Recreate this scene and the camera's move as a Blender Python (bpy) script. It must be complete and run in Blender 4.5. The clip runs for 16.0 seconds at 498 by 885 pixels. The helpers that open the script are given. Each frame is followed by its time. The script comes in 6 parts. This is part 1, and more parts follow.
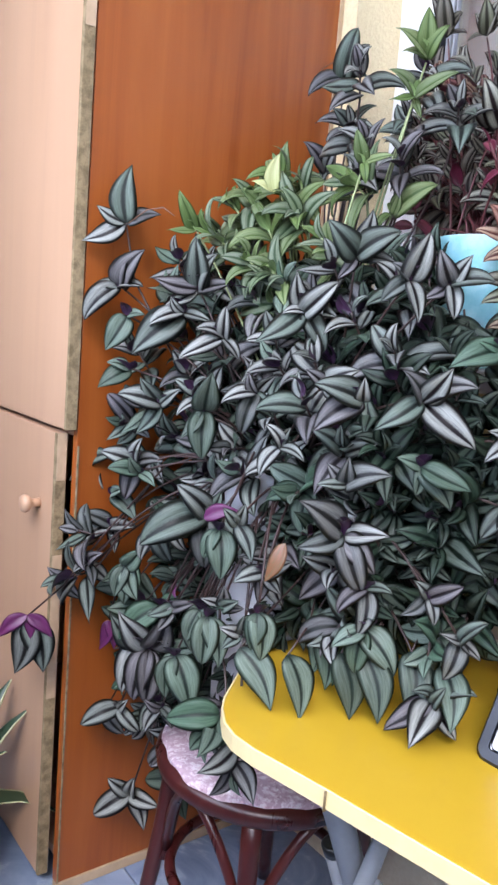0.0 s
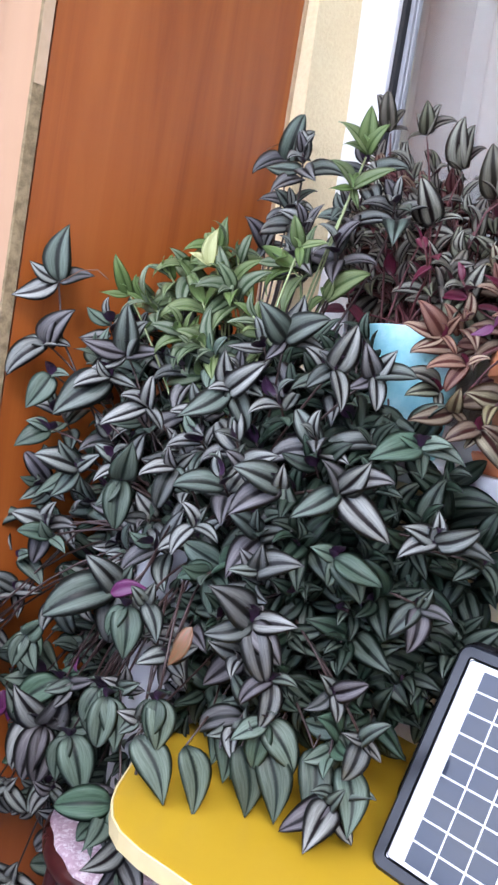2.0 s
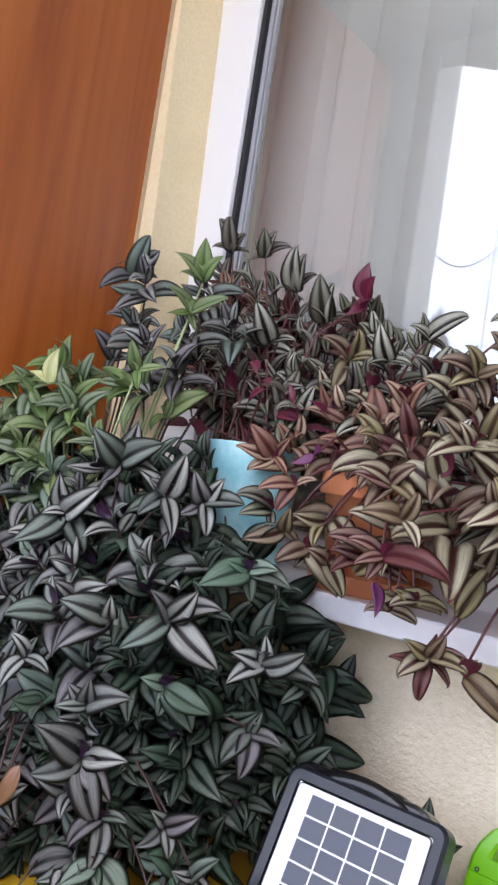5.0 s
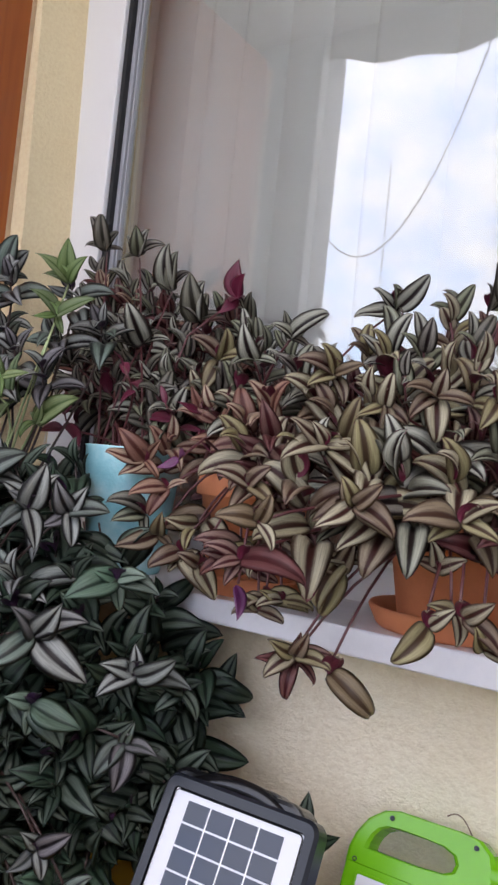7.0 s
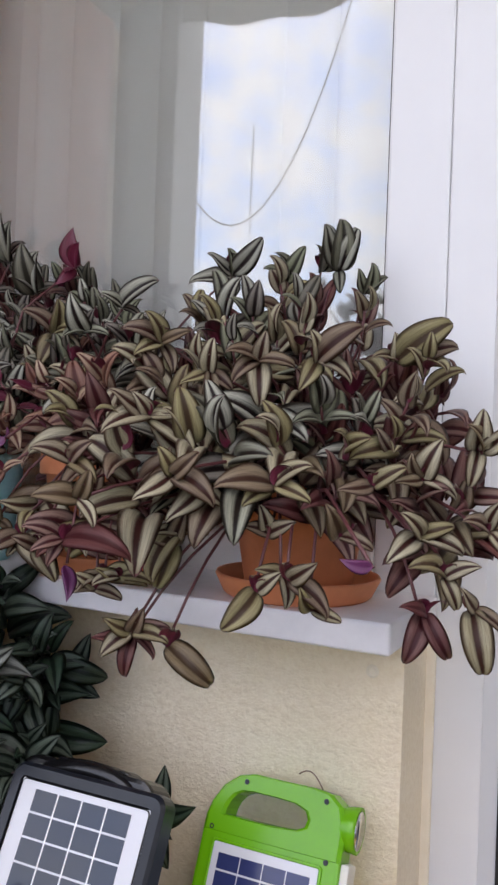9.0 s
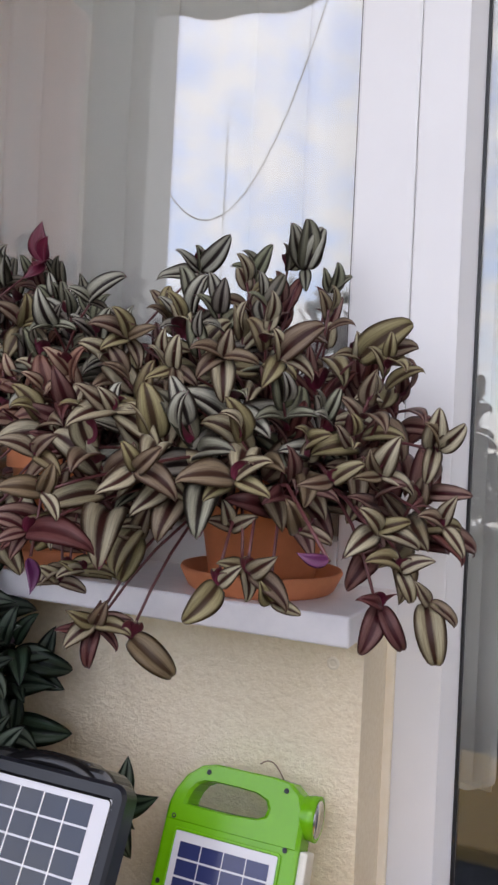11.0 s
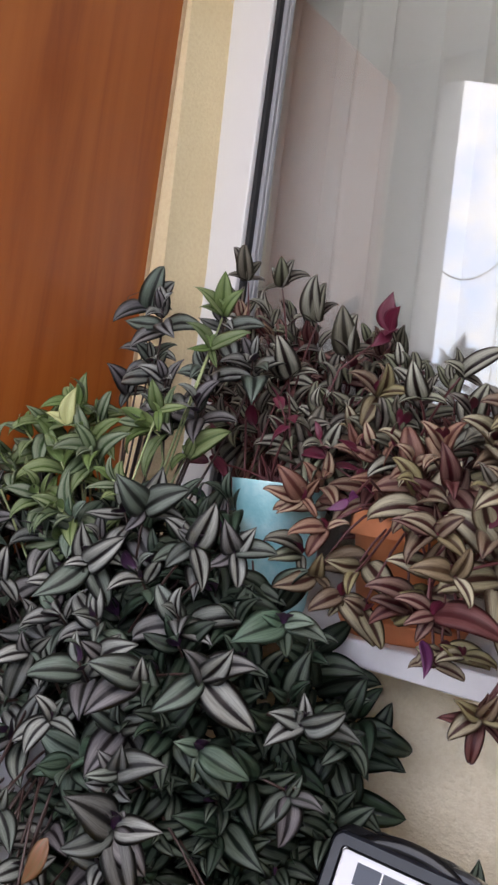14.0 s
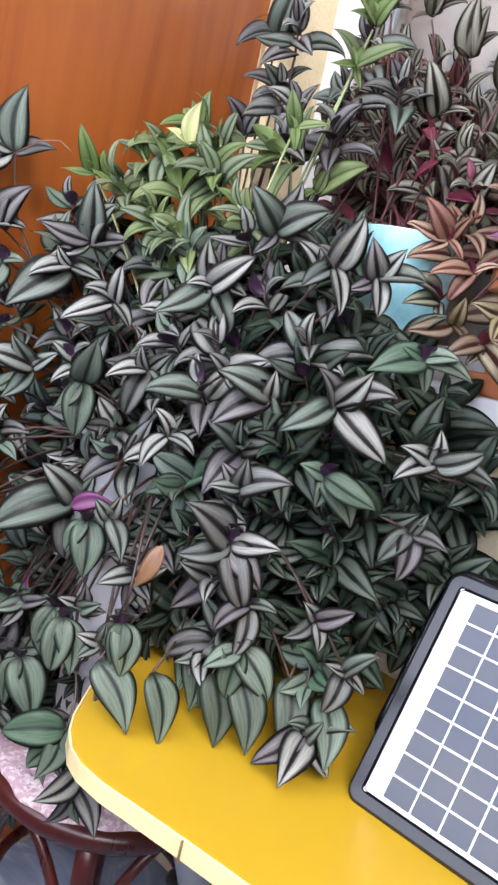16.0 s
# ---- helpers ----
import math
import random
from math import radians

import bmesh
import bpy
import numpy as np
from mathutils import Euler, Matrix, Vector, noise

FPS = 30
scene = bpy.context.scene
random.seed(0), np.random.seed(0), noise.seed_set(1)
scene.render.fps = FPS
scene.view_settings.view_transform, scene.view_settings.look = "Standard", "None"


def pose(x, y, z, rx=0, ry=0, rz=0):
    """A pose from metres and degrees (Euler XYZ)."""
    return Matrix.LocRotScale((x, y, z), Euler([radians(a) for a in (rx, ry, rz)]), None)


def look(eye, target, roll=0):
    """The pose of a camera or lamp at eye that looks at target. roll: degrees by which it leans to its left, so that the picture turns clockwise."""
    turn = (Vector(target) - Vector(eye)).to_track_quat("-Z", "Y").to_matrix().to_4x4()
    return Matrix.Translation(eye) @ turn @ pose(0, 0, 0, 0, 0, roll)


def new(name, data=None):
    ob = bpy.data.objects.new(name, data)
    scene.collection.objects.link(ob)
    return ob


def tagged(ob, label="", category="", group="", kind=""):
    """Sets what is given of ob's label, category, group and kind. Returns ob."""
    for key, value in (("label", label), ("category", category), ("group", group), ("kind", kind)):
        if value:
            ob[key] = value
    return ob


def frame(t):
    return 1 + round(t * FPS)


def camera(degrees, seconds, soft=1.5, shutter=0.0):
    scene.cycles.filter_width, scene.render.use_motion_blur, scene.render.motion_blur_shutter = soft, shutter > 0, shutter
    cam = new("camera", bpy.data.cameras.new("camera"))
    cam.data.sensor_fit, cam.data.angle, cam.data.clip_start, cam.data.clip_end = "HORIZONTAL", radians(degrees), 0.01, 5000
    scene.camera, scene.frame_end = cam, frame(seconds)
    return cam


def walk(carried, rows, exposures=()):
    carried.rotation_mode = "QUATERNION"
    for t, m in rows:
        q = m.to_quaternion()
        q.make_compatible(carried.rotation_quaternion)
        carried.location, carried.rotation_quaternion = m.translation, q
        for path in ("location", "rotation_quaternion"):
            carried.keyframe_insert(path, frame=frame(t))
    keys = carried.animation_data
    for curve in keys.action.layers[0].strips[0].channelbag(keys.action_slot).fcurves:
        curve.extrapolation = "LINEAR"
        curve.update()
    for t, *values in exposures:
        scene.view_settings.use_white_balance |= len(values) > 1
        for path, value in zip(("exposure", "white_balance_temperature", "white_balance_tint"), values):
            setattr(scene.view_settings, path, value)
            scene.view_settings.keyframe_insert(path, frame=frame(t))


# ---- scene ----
cam = camera(35.7, 16.0, 2.6)
EXPOSURES = [(0.0, 2.03, 6250, 15), (1.0, 1.88, 6300, 17), (3.5, 1.95, 6250, 17), (4.0, 1.81, 6420, 17), (6.3, 1.17, 6950, 18), (9.0, 0.82, 7080, 17), (11.5, 0.76, 7220, 18), (12.5, 0.83, 7200, 18), (13.5, 0.97, 7300, 18), (14.0, 1.07, 7330, 18), (14.5, 1.46, 7200, 18), (15.0, 1.94, 7080, 17), (16.0, 2.08, 7000, 16)]
PATH = [
    (0, (1.278, -1.136, 1.177), (-0.295, 0.063, 0.882), 4.7),
    (0.5, (1.274, -1.127, 1.192), (-0.305, 0.074, 0.937), 5.0),
    (1, (1.268, -1.129, 1.2), (-0.296, 0.097, 0.976), 6.6),
    (1.5, (1.274, -1.123, 1.206), (-0.283, 0.119, 1.02), 7.6),
    (2, (1.27, -1.107, 1.214), (-0.219, 0.22, 1.069), 9.3),
    (2.5, (1.28, -1.098, 1.23), (-0.186, 0.259, 1.129), 10.5),
    (3, (1.288, -1.1, 1.252), (-0.146, 0.292, 1.169), 11.1),
    (3.5, (1.307, -1.09, 1.282), (-0.119, 0.313, 1.236), 10.6),
    (4, (1.309, -1.09, 1.292), (-0.071, 0.357, 1.301), 10.0),
    (6.3, (1.362, -1.055, 1.317), (0.155, 0.536, 1.425), 6.7),
    (6.5, (1.366, -1.048, 1.324), (0.181, 0.56, 1.42), 6.3),
    (7, (1.374, -1.035, 1.321), (0.241, 0.611, 1.408), 5.9),
    (7.5, (1.391, -1.02, 1.324), (0.313, 0.662, 1.408), 4.7),
    (8, (1.406, -1.005, 1.329), (0.381, 0.712, 1.391), 3.8),
    (8.5, (1.416, -0.987, 1.324), (0.457, 0.767, 1.367), 3.0),
    (9, (1.434, -0.975, 1.324), (0.528, 0.808, 1.36), 2.3),
    (9.2, (1.434, -0.978, 1.326), (0.557, 0.819, 1.366), 2.4),
    (11.3, (1.452, -0.982, 1.325), (0.606, 0.83, 1.35), 2.8),
    (11.5, (1.447, -0.98, 1.326), (0.574, 0.819, 1.354), 2.9),
    (12, (1.426, -1.006, 1.329), (0.442, 0.735, 1.368), 4.2),
    (12.5, (1.395, -1.03, 1.333), (0.303, 0.645, 1.382), 5.1),
    (13, (1.367, -1.035, 1.331), (0.177, 0.572, 1.368), 5.4),
    (13.5, (1.319, -1.05, 1.338), (0.087, 0.524, 1.392), 6.1),
    (14, (1.264, -1.082, 1.337), (-0.038, 0.432, 1.448), 7.5),
    (14.5, (1.197, -1.101, 1.269), (-0.115, 0.408, 1.265), 10.6),
    (15, (1.177, -1.092, 1.228), (-0.152, 0.394, 1.063), 12.0),
    (15.5, (1.173, -1.095, 1.201), (-0.202, 0.344, 1.007), 12.9),
    (16, (1.163, -1.075, 1.179), (-0.175, 0.377, 0.86), 12.6),
]
walk(cam, [(t, look(eye, target, roll)) for t, eye, target, roll in PATH], EXPOSURES)

# ---- world, sun ----
world = bpy.data.worlds.new("sky")
scene.world = world
world.use_nodes = True
wn = world.node_tree
sky = wn.nodes.new("ShaderNodeTexSky")
sky.sky_type, sky.sun_disc = "NISHITA", False
sky.sun_elevation, sky.sun_rotation = radians(48), radians(200)
wcoord = wn.nodes.new("ShaderNodeTexCoord")
wmap = wn.nodes.new("ShaderNodeMapping")
wmap.inputs["Scale"].default_value = (4.2, 4.2, 5.6)
clouds = wn.nodes.new("ShaderNodeTexNoise")
clouds.inputs["Scale"].default_value = 4.4
clouds.inputs["Detail"].default_value = 9
clouds.inputs["Roughness"].default_value = 0.55
cramp = wn.nodes.new("ShaderNodeValToRGB")
cramp.color_ramp.elements[0].position = 0.34
cramp.color_ramp.elements[0].color = (0.06, 0.06, 0.06, 1)
cramp.color_ramp.elements[1].position = 0.62
cloud_mix = wn.nodes.new("ShaderNodeMixRGB")
cloud_mix.inputs["Color2"].default_value = (9.7, 10.4, 11.5, 1)
bg = wn.nodes["Background"]
bg.inputs["Strength"].default_value = 0.15
wn.links.new(wcoord.outputs["Generated"], wmap.inputs["Vector"])
wn.links.new(wmap.outputs["Vector"], clouds.inputs["Vector"])
wn.links.new(clouds.outputs["Fac"], cramp.inputs["Fac"])
wn.links.new(cramp.outputs["Color"], cloud_mix.inputs["Fac"])
haze = wn.nodes.new("ShaderNodeMixRGB")
haze.blend_type, haze.inputs["Fac"].default_value = "MULTIPLY", 1.0
haze.inputs["Color2"].default_value = (0.95, 1.12, 1.4, 1)
wn.links.new(sky.outputs["Color"], haze.inputs["Color1"])
wn.links.new(haze.outputs["Color"], cloud_mix.inputs["Color1"])
wn.links.new(cloud_mix.outputs["Color"], bg.inputs["Color"])
sun = new("sun", bpy.data.lights.new("sun", "SUN"))
sun.data.energy, sun.data.angle, sun.data.color = 0.6, radians(20), (1.0, 0.97, 0.93)
sun.matrix_world = look((4.0, -3.2, 5.2), (0.6, 0.0, 0.8))


# ---- materials ----
def material(name, colour=(0.8, 0.8, 0.8), rough=0.5, metal=0.0, spec=0.5):
    m = bpy.data.materials.new(name)
    m.use_nodes = True
    b = m.node_tree.nodes["Principled BSDF"]
    b.inputs["Base Color"].default_value = (*colour, 1)
    b.inputs["Roughness"].default_value = rough
    b.inputs["Metallic"].default_value = metal
    b.inputs["Specular IOR Level"].default_value = spec
    return m


class Net:
    """Short hand for building a node tree."""

    def __init__(self, m):
        self.t = m.node_tree
        self.b = self.t.nodes["Principled BSDF"]

    def link(self, a, node, key):
        self.t.links.new(a, node.inputs[key])

    def coord(self, kind="Object", scale=(1, 1, 1)):
        c, m = self.t.nodes.new("ShaderNodeTexCoord"), self.t.nodes.new("ShaderNodeMapping")
        m.inputs["Scale"].default_value = scale
        self.link(c.outputs[kind], m, "Vector")
        return m.outputs["Vector"]

    def noise(self, vec, scale=5.0, detail=4.0, rough=0.55, distort=0.0):
        n = self.t.nodes.new("ShaderNodeTexNoise")
        self.link(vec, n, "Vector")
        for k, v in (("Scale", scale), ("Detail", detail), ("Roughness", rough), ("Distortion", distort)):
            n.inputs[k].default_value = v
        return n.outputs["Fac"]

    def ramp(self, fac, *stops):
        r = self.t.nodes.new("ShaderNodeValToRGB")
        self.link(fac, r, "Fac")
        e = r.color_ramp.elements
        while len(e) < len(stops):
            e.new(0.5)
        for k, (p, c) in zip(e, stops):
            k.position, k.color = p, (*c, 1) if len(c) == 3 else c
        return r.outputs["Color"]

    def math(self, op, a, b=None, c=None):
        n = self.t.nodes.new("ShaderNodeMath")
        n.operation = op
        for i, v in enumerate((a, b, c)):
            if v is None:
                continue
            if isinstance(v, (int, float)):
                n.inputs[i].default_value = v
            else:
                self.t.links.new(v, n.inputs[i])
        return n.outputs[0]

    def span(self, v, a, b, lo=0.0, hi=1.0):
        n = self.t.nodes.new("ShaderNodeMapRange")
        n.interpolation_type = "SMOOTHSTEP"
        self.link(v, n, "Value")
        for k, x in (("From Min", a), ("From Max", b), ("To Min", lo), ("To Max", hi)):
            n.inputs[k].default_value = x
        return n.outputs["Result"]

    def mix(self, fac, a, b, kind="MIX"):
        n = self.t.nodes.new("ShaderNodeMixRGB")
        n.blend_type = kind
        for k, v in (("Fac", fac), ("Color1", a), ("Color2", b)):
            if isinstance(v, (int, float)):
                n.inputs[k].default_value = v
            elif isinstance(v, tuple):
                n.inputs[k].default_value = (*v, 1)
            else:
                self.link(v, n, k)
        return n.outputs["Color"]

    def colour(self, c):
        self.link(c, self.b, "Base Color")

    def bump(self, h, strength=0.3, distance=0.002):
        n = self.t.nodes.new("ShaderNodeBump")
        n.inputs["Strength"].default_value, n.inputs["Distance"].default_value = strength, distance
        self.link(h, n, "Height")
        self.link(n.outputs["Normal"], self.b, "Normal")


def wood(name, dark, mid, light, rough, grain=22.0, knots=0.3):
    m = material(name, mid, rough)
    n = Net(m)
    v = n.coord("Object", (grain, grain, 0.9))
    g = n.noise(v, 1.0, 6, 0.6, 0.6)
    w = n.noise(n.coord("Object", (3.0, 3.0, 0.8)), 1.3, 3, 0.5, 0.4)
    c = n.ramp(g, (0.28, dark), (0.5, mid), (0.78, light))
    c = n.mix(n.span(w, 0.35, 0.75, 0.0, knots), c, tuple(0.72 * k for k in mid))
    if knots > 0.2:
        k = n.t.nodes.new("ShaderNodeTexVoronoi")
        k.inputs["Scale"].default_value = 1.0
        n.link(n.coord("Object", (4.6, 4.6, 2.4)), k, "Vector")
        c = n.mix(n.span(k.outputs["Distance"], 0.02, 0.085, 0.55, 0.0), c, tuple(0.8 * d for d in dark))
    flecks = n.span(n.noise(n.coord("Object", (60, 60, 7)), 1.0, 3, 0.5), 0.66, 0.8, 0.0, 0.35)
    n.colour(n.mix(flecks, c, dark))
    n.link(n.span(g, 0.2, 0.8, rough - 0.05, rough + 0.1), n.b, "Roughness")
    n.bump(g, 0.12, 0.0008)
    return m


def speckled(name, base, dark, rough, scale, bump, dist, spread=0.45):
    m = material(name, base, rough)
    n = Net(m)
    v = n.coord("Object")
    a, b = n.noise(v, scale, 6, 0.65), n.noise(v, 3.5, 4, 0.5)
    c = n.mix(n.span(a, 0.35, 0.7, 0.0, spread), base, dark)
    n.colour(n.mix(n.span(b, 0.4, 0.75, 0.0, 0.35), c, dark))
    n.bump(a, bump, dist)
    return m


BROWN = wood("red_brown_laminate", (0.235, 0.050, 0.008), (0.34, 0.086, 0.014), (0.41, 0.118, 0.023), 0.34, 16.0)
PEACH = wood("light_beech_laminate", (0.47, 0.275, 0.165), (0.52, 0.315, 0.195), (0.56, 0.35, 0.226), 0.38, 14.0, 0.12)
CHIPBOARD = speckled("worn_chipboard_edge", (0.34, 0.25, 0.14), (0.11, 0.075, 0.035), 0.9, 60.0, 0.9, 0.004, 0.8)
EDGING = speckled("torn_edge_tape", (0.56, 0.40, 0.26), (0.36, 0.25, 0.15), 0.6, 30.0, 0.3, 0.001)
STUCCO = speckled("cream_stucco", (0.90, 0.79, 0.61), (0.74, 0.605, 0.41), 0.92, 130.0, 0.8, 0.0045, 0.42)
OCHRE = speckled("ochre_stucco", (0.90, 0.745, 0.47), (0.76, 0.58, 0.32), 0.92, 130.0, 0.8, 0.0045, 0.45)
CAULK = speckled("yellowed_caulk", (0.85, 0.77, 0.63), (0.76, 0.65, 0.47), 0.6, 20.0, 0.2, 0.002)
MARBLE = speckled("pale_marble", (0.83, 0.81, 0.83), (0.62, 0.61, 0.65), 0.42, 9.0, 0.05, 0.001, 0.5)
PVC = speckled("white_pvc", (0.78, 0.77, 0.77), (0.72, 0.71, 0.71), 0.3, 6.0, 0.02, 0.0005, 0.3)
GASKET = material("black_rubber", (0.012, 0.012, 0.014), 0.55)
BEAD = material("grey_glazing_bead", (0.33, 0.33, 0.35), 0.4)
# ceiling shade is put into this grey-tan, which the awning cloth shares
CEILING = speckled("dimmed_plaster", (0.46, 0.43, 0.38), (0.40, 0.37, 0.32), 0.95, 40.0, 0.3, 0.002)
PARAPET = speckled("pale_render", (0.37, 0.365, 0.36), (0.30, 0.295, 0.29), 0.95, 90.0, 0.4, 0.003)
# render darkened in colour to tone down sunlight on the west wall
DIMMED_RENDER = speckled("dimmed_render", (0.235, 0.245, 0.255), (0.19, 0.195, 0.205), 0.95, 90.0, 0.4, 0.003)
GROUT = material("grey_grout", (0.30, 0.31, 0.33), 0.9)
# the dimness of the room is put into its plaster colour
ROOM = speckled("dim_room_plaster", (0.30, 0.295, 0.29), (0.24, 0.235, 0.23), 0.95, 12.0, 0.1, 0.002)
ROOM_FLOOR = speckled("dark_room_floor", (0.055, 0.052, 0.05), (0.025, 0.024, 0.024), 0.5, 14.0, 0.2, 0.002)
RUG = speckled("grey_rug", (0.20, 0.19, 0.19), (0.12, 0.115, 0.12), 0.95, 120.0, 0.6, 0.003)
YELLOW = speckled("yellow_table_laminate", (0.55, 0.345, 0.024), (0.50, 0.305, 0.019), 0.33, 5.0, 0.03, 0.0005, 0.5)
CREAM_EDGE = speckled("cream_table_edging", (0.80, 0.66, 0.36), (0.72, 0.56, 0.28), 0.4, 25.0, 0.1, 0.0008)
GREY_STEEL = speckled("grey_painted_steel", (0.26, 0.28, 0.31), (0.19, 0.20, 0.23), 0.42, 30.0, 0.1, 0.0005)
CHAIR_WOOD = wood("dark_cherry_bentwood", (0.025, 0.005, 0.005), (0.052, 0.009, 0.009), (0.085, 0.017, 0.014), 0.28, 20.0)
WHITE_POT = speckled("white_plastic_planter", (0.78, 0.78, 0.80), (0.66, 0.66, 0.70), 0.45, 8.0, 0.05, 0.001)
TERRACOTTA = speckled("terracotta", (0.66, 0.235, 0.105), (0.51, 0.165, 0.070), 0.72, 26.0, 0.2, 0.001)
SOIL = speckled("dark_potting_soil", (0.035, 0.024, 0.016), (0.015, 0.010, 0.008), 0.98, 80.0, 1.0, 0.006)
BLACK_PLASTIC = speckled("black_plastic", (0.008, 0.009, 0.010), (0.005, 0.005, 0.006), 0.36, 40.0, 0.1, 0.0005)
GLOSS_BLACK = material("glossy_black_plastic", (0.006, 0.006, 0.007), 0.16)
SLATE_PLASTIC = speckled("dark_slate_plastic", (0.011, 0.013, 0.019), (0.007, 0.009, 0.013), 0.30, 40.0, 0.1, 0.0005)
GREEN_PLASTIC = speckled("lime_green_plastic", (0.14, 0.44, 0.007), (0.11, 0.37, 0.006), 0.26, 10.0, 0.02, 0.0005)
CREAM_PLASTIC = material("off_white_plastic", (0.70, 0.68, 0.62), 0.4)
PANEL_WHITE = material("white_solar_backing", (0.68, 0.69, 0.73), 0.18)
CELL_GREY = speckled("grey_blue_solar_cell", (0.030, 0.039, 0.061), (0.017, 0.022, 0.038), 0.10, 6.0, 0.01, 0.0003, 0.6)
CELL_BLUE = speckled("deep_blue_solar_cell", (0.035, 0.045, 0.14), (0.02, 0.026, 0.09), 0.12, 6.0, 0.01, 0.0003, 0.6)
SILVER_LINE = material("silver_busbar", (0.86, 0.87, 0.88), 0.35)
CHROME = material("chrome_reflector", (0.75, 0.75, 0.76), 0.15, 1.0)
CABLE = material("black_cable", (0.05, 0.05, 0.055), 0.6)
ROOT = material("dry_brown_tendril", (0.16, 0.08, 0.05), 0.7)


def lace_cloth():
    m = material("pink_floral_cloth", (0.6, 0.42, 0.47), 0.9)
    n = Net(m)
    v = n.t.nodes.new("ShaderNodeTexVoronoi")
    v.inputs["Scale"].default_value = 95
    warp = n.noise(n.coord(), 40, 4, 0.6)
    w = n.mix(0.06, n.coord(), warp)
    n.link(w, v, "Vector")
    petals = n.noise(n.coord(), 110, 6, 0.7, 0.8)
    c = n.ramp(v.outputs["Distance"], (0.1, (0.90, 0.82, 0.86)), (0.35, (0.84, 0.70, 0.76)), (0.6, (0.62, 0.43, 0.51)))
    n.colour(n.mix(n.span(petals, 0.54, 0.68, 0.0, 0.65), c, (0.40, 0.20, 0.25)))
    n.bump(petals, 1.0, 0.006)
    return m


def turquoise_wrap():
    m = material("turquoise_paper_wrap", (0.2, 0.6, 0.65), 0.6)
    n = Net(m)
    v = n.coord()
    c = n.ramp(n.noise(v, 16, 5, 0.6), (0.3, (0.22, 0.60, 0.68)), (0.5, (0.36, 0.72, 0.78)), (0.7, (0.62, 0.87, 0.90)))
    n.colour(c)
    mesh = n.t.nodes.new("ShaderNodeTexVoronoi")
    mesh.inputs["Scale"].default_value = 220
    n.link(v, mesh, "Vector")
    n.bump(mesh.outputs["Distance"], 0.5, 0.001)
    return m


def tile_stone():
    m = material("blue_grey_marbled_tile", (0.3, 0.34, 0.42), 0.25)
    n = Net(m)
    v = n.coord("Object")
    veins = n.noise(v, 4.5, 8, 0.62, 1.6)
    c = n.ramp(veins, (0.32, (0.13, 0.18, 0.29)), (0.5, (0.22, 0.28, 0.41)), (0.57, (0.38, 0.45, 0.57)), (0.68, (0.20, 0.26, 0.38)))
    o = n.t.nodes.new("ShaderNodeObjectInfo")
    n.colour(n.mix(n.math("MULTIPLY", o.outputs["Random"], 0.25), c, (0.40, 0.44, 0.50)))
    return m


def curtain_cloth():
    m = material("white_sheer_curtain", (0.86, 0.84, 0.81), 0.95)
    n = Net(m)
    weave = n.noise(n.coord("Object", (900, 1, 900)), 1.0, 2, 0.5)
    n.colour(n.mix(n.span(weave, 0.3, 0.7, 0.0, 0.12), (0.88, 0.86, 0.83), (0.72, 0.70, 0.67)))
    t = n.t.nodes.new("ShaderNodeBsdfTranslucent")
    t.inputs["Color"].default_value = (0.8, 0.8, 0.8, 1)
    mix = n.t.nodes.new("ShaderNodeMixShader")
    mix.inputs[0].default_value = 0.15
    clear, sheer = n.t.nodes.new("ShaderNodeBsdfTransparent"), n.t.nodes.new("ShaderNodeMixShader")
    sheer.inputs[0].default_value = 0.20
    n.t.links.new(mix.outputs[0], sheer.inputs[1])
    n.t.links.new(clear.outputs[0], sheer.inputs[2])
    out = n.t.nodes["Material Output"]
    n.t.links.new(n.b.outputs[0], mix.inputs[1])
    n.t.links.new(t.outputs[0], mix.inputs[2])
    n.t.links.new(sheer.outputs[0], out.inputs["Surface"])
    return m


def window_glass():
    """Coated pane: part mirror, part clear."""
    m = bpy.data.materials.new("coated_window_glass")
    m.use_nodes = True
    t = m.node_tree
    t.nodes.remove(t.nodes["Principled BSDF"])
    g, c, mix = (t.nodes.new(k) for k in ("ShaderNodeBsdfGlossy", "ShaderNodeBsdfTransparent", "ShaderNodeMixShader"))
    g.inputs["Roughness"].default_value = 0.0
    c.inputs["Color"].default_value = (0.94, 0.95, 0.94, 1)
    f = t.nodes.new("ShaderNodeLayerWeight")
    f.inputs["Blend"].default_value = 0.25
    k = t.nodes.new("ShaderNodeMath")
    k.operation = "MULTIPLY_ADD"
    k.inputs[1].default_value, k.inputs[2].default_value = 0.35, 0.13
    t.links.new(f.outputs["Facing"], k.inputs[0])
    t.links.new(k.outputs[0], mix.inputs[0])
    t.links.new(c.outputs[0], mix.inputs[1])
    t.links.new(g.outputs[0], mix.inputs[2])
    t.links.new(mix.outputs[0], t.nodes["Material Output"].inputs["Surface"])
    return m


LACE, TURQUOISE, TILE, CURTAIN, GLASS = lace_cloth(), turquoise_wrap(), tile_stone(), curtain_cloth(), window_glass()


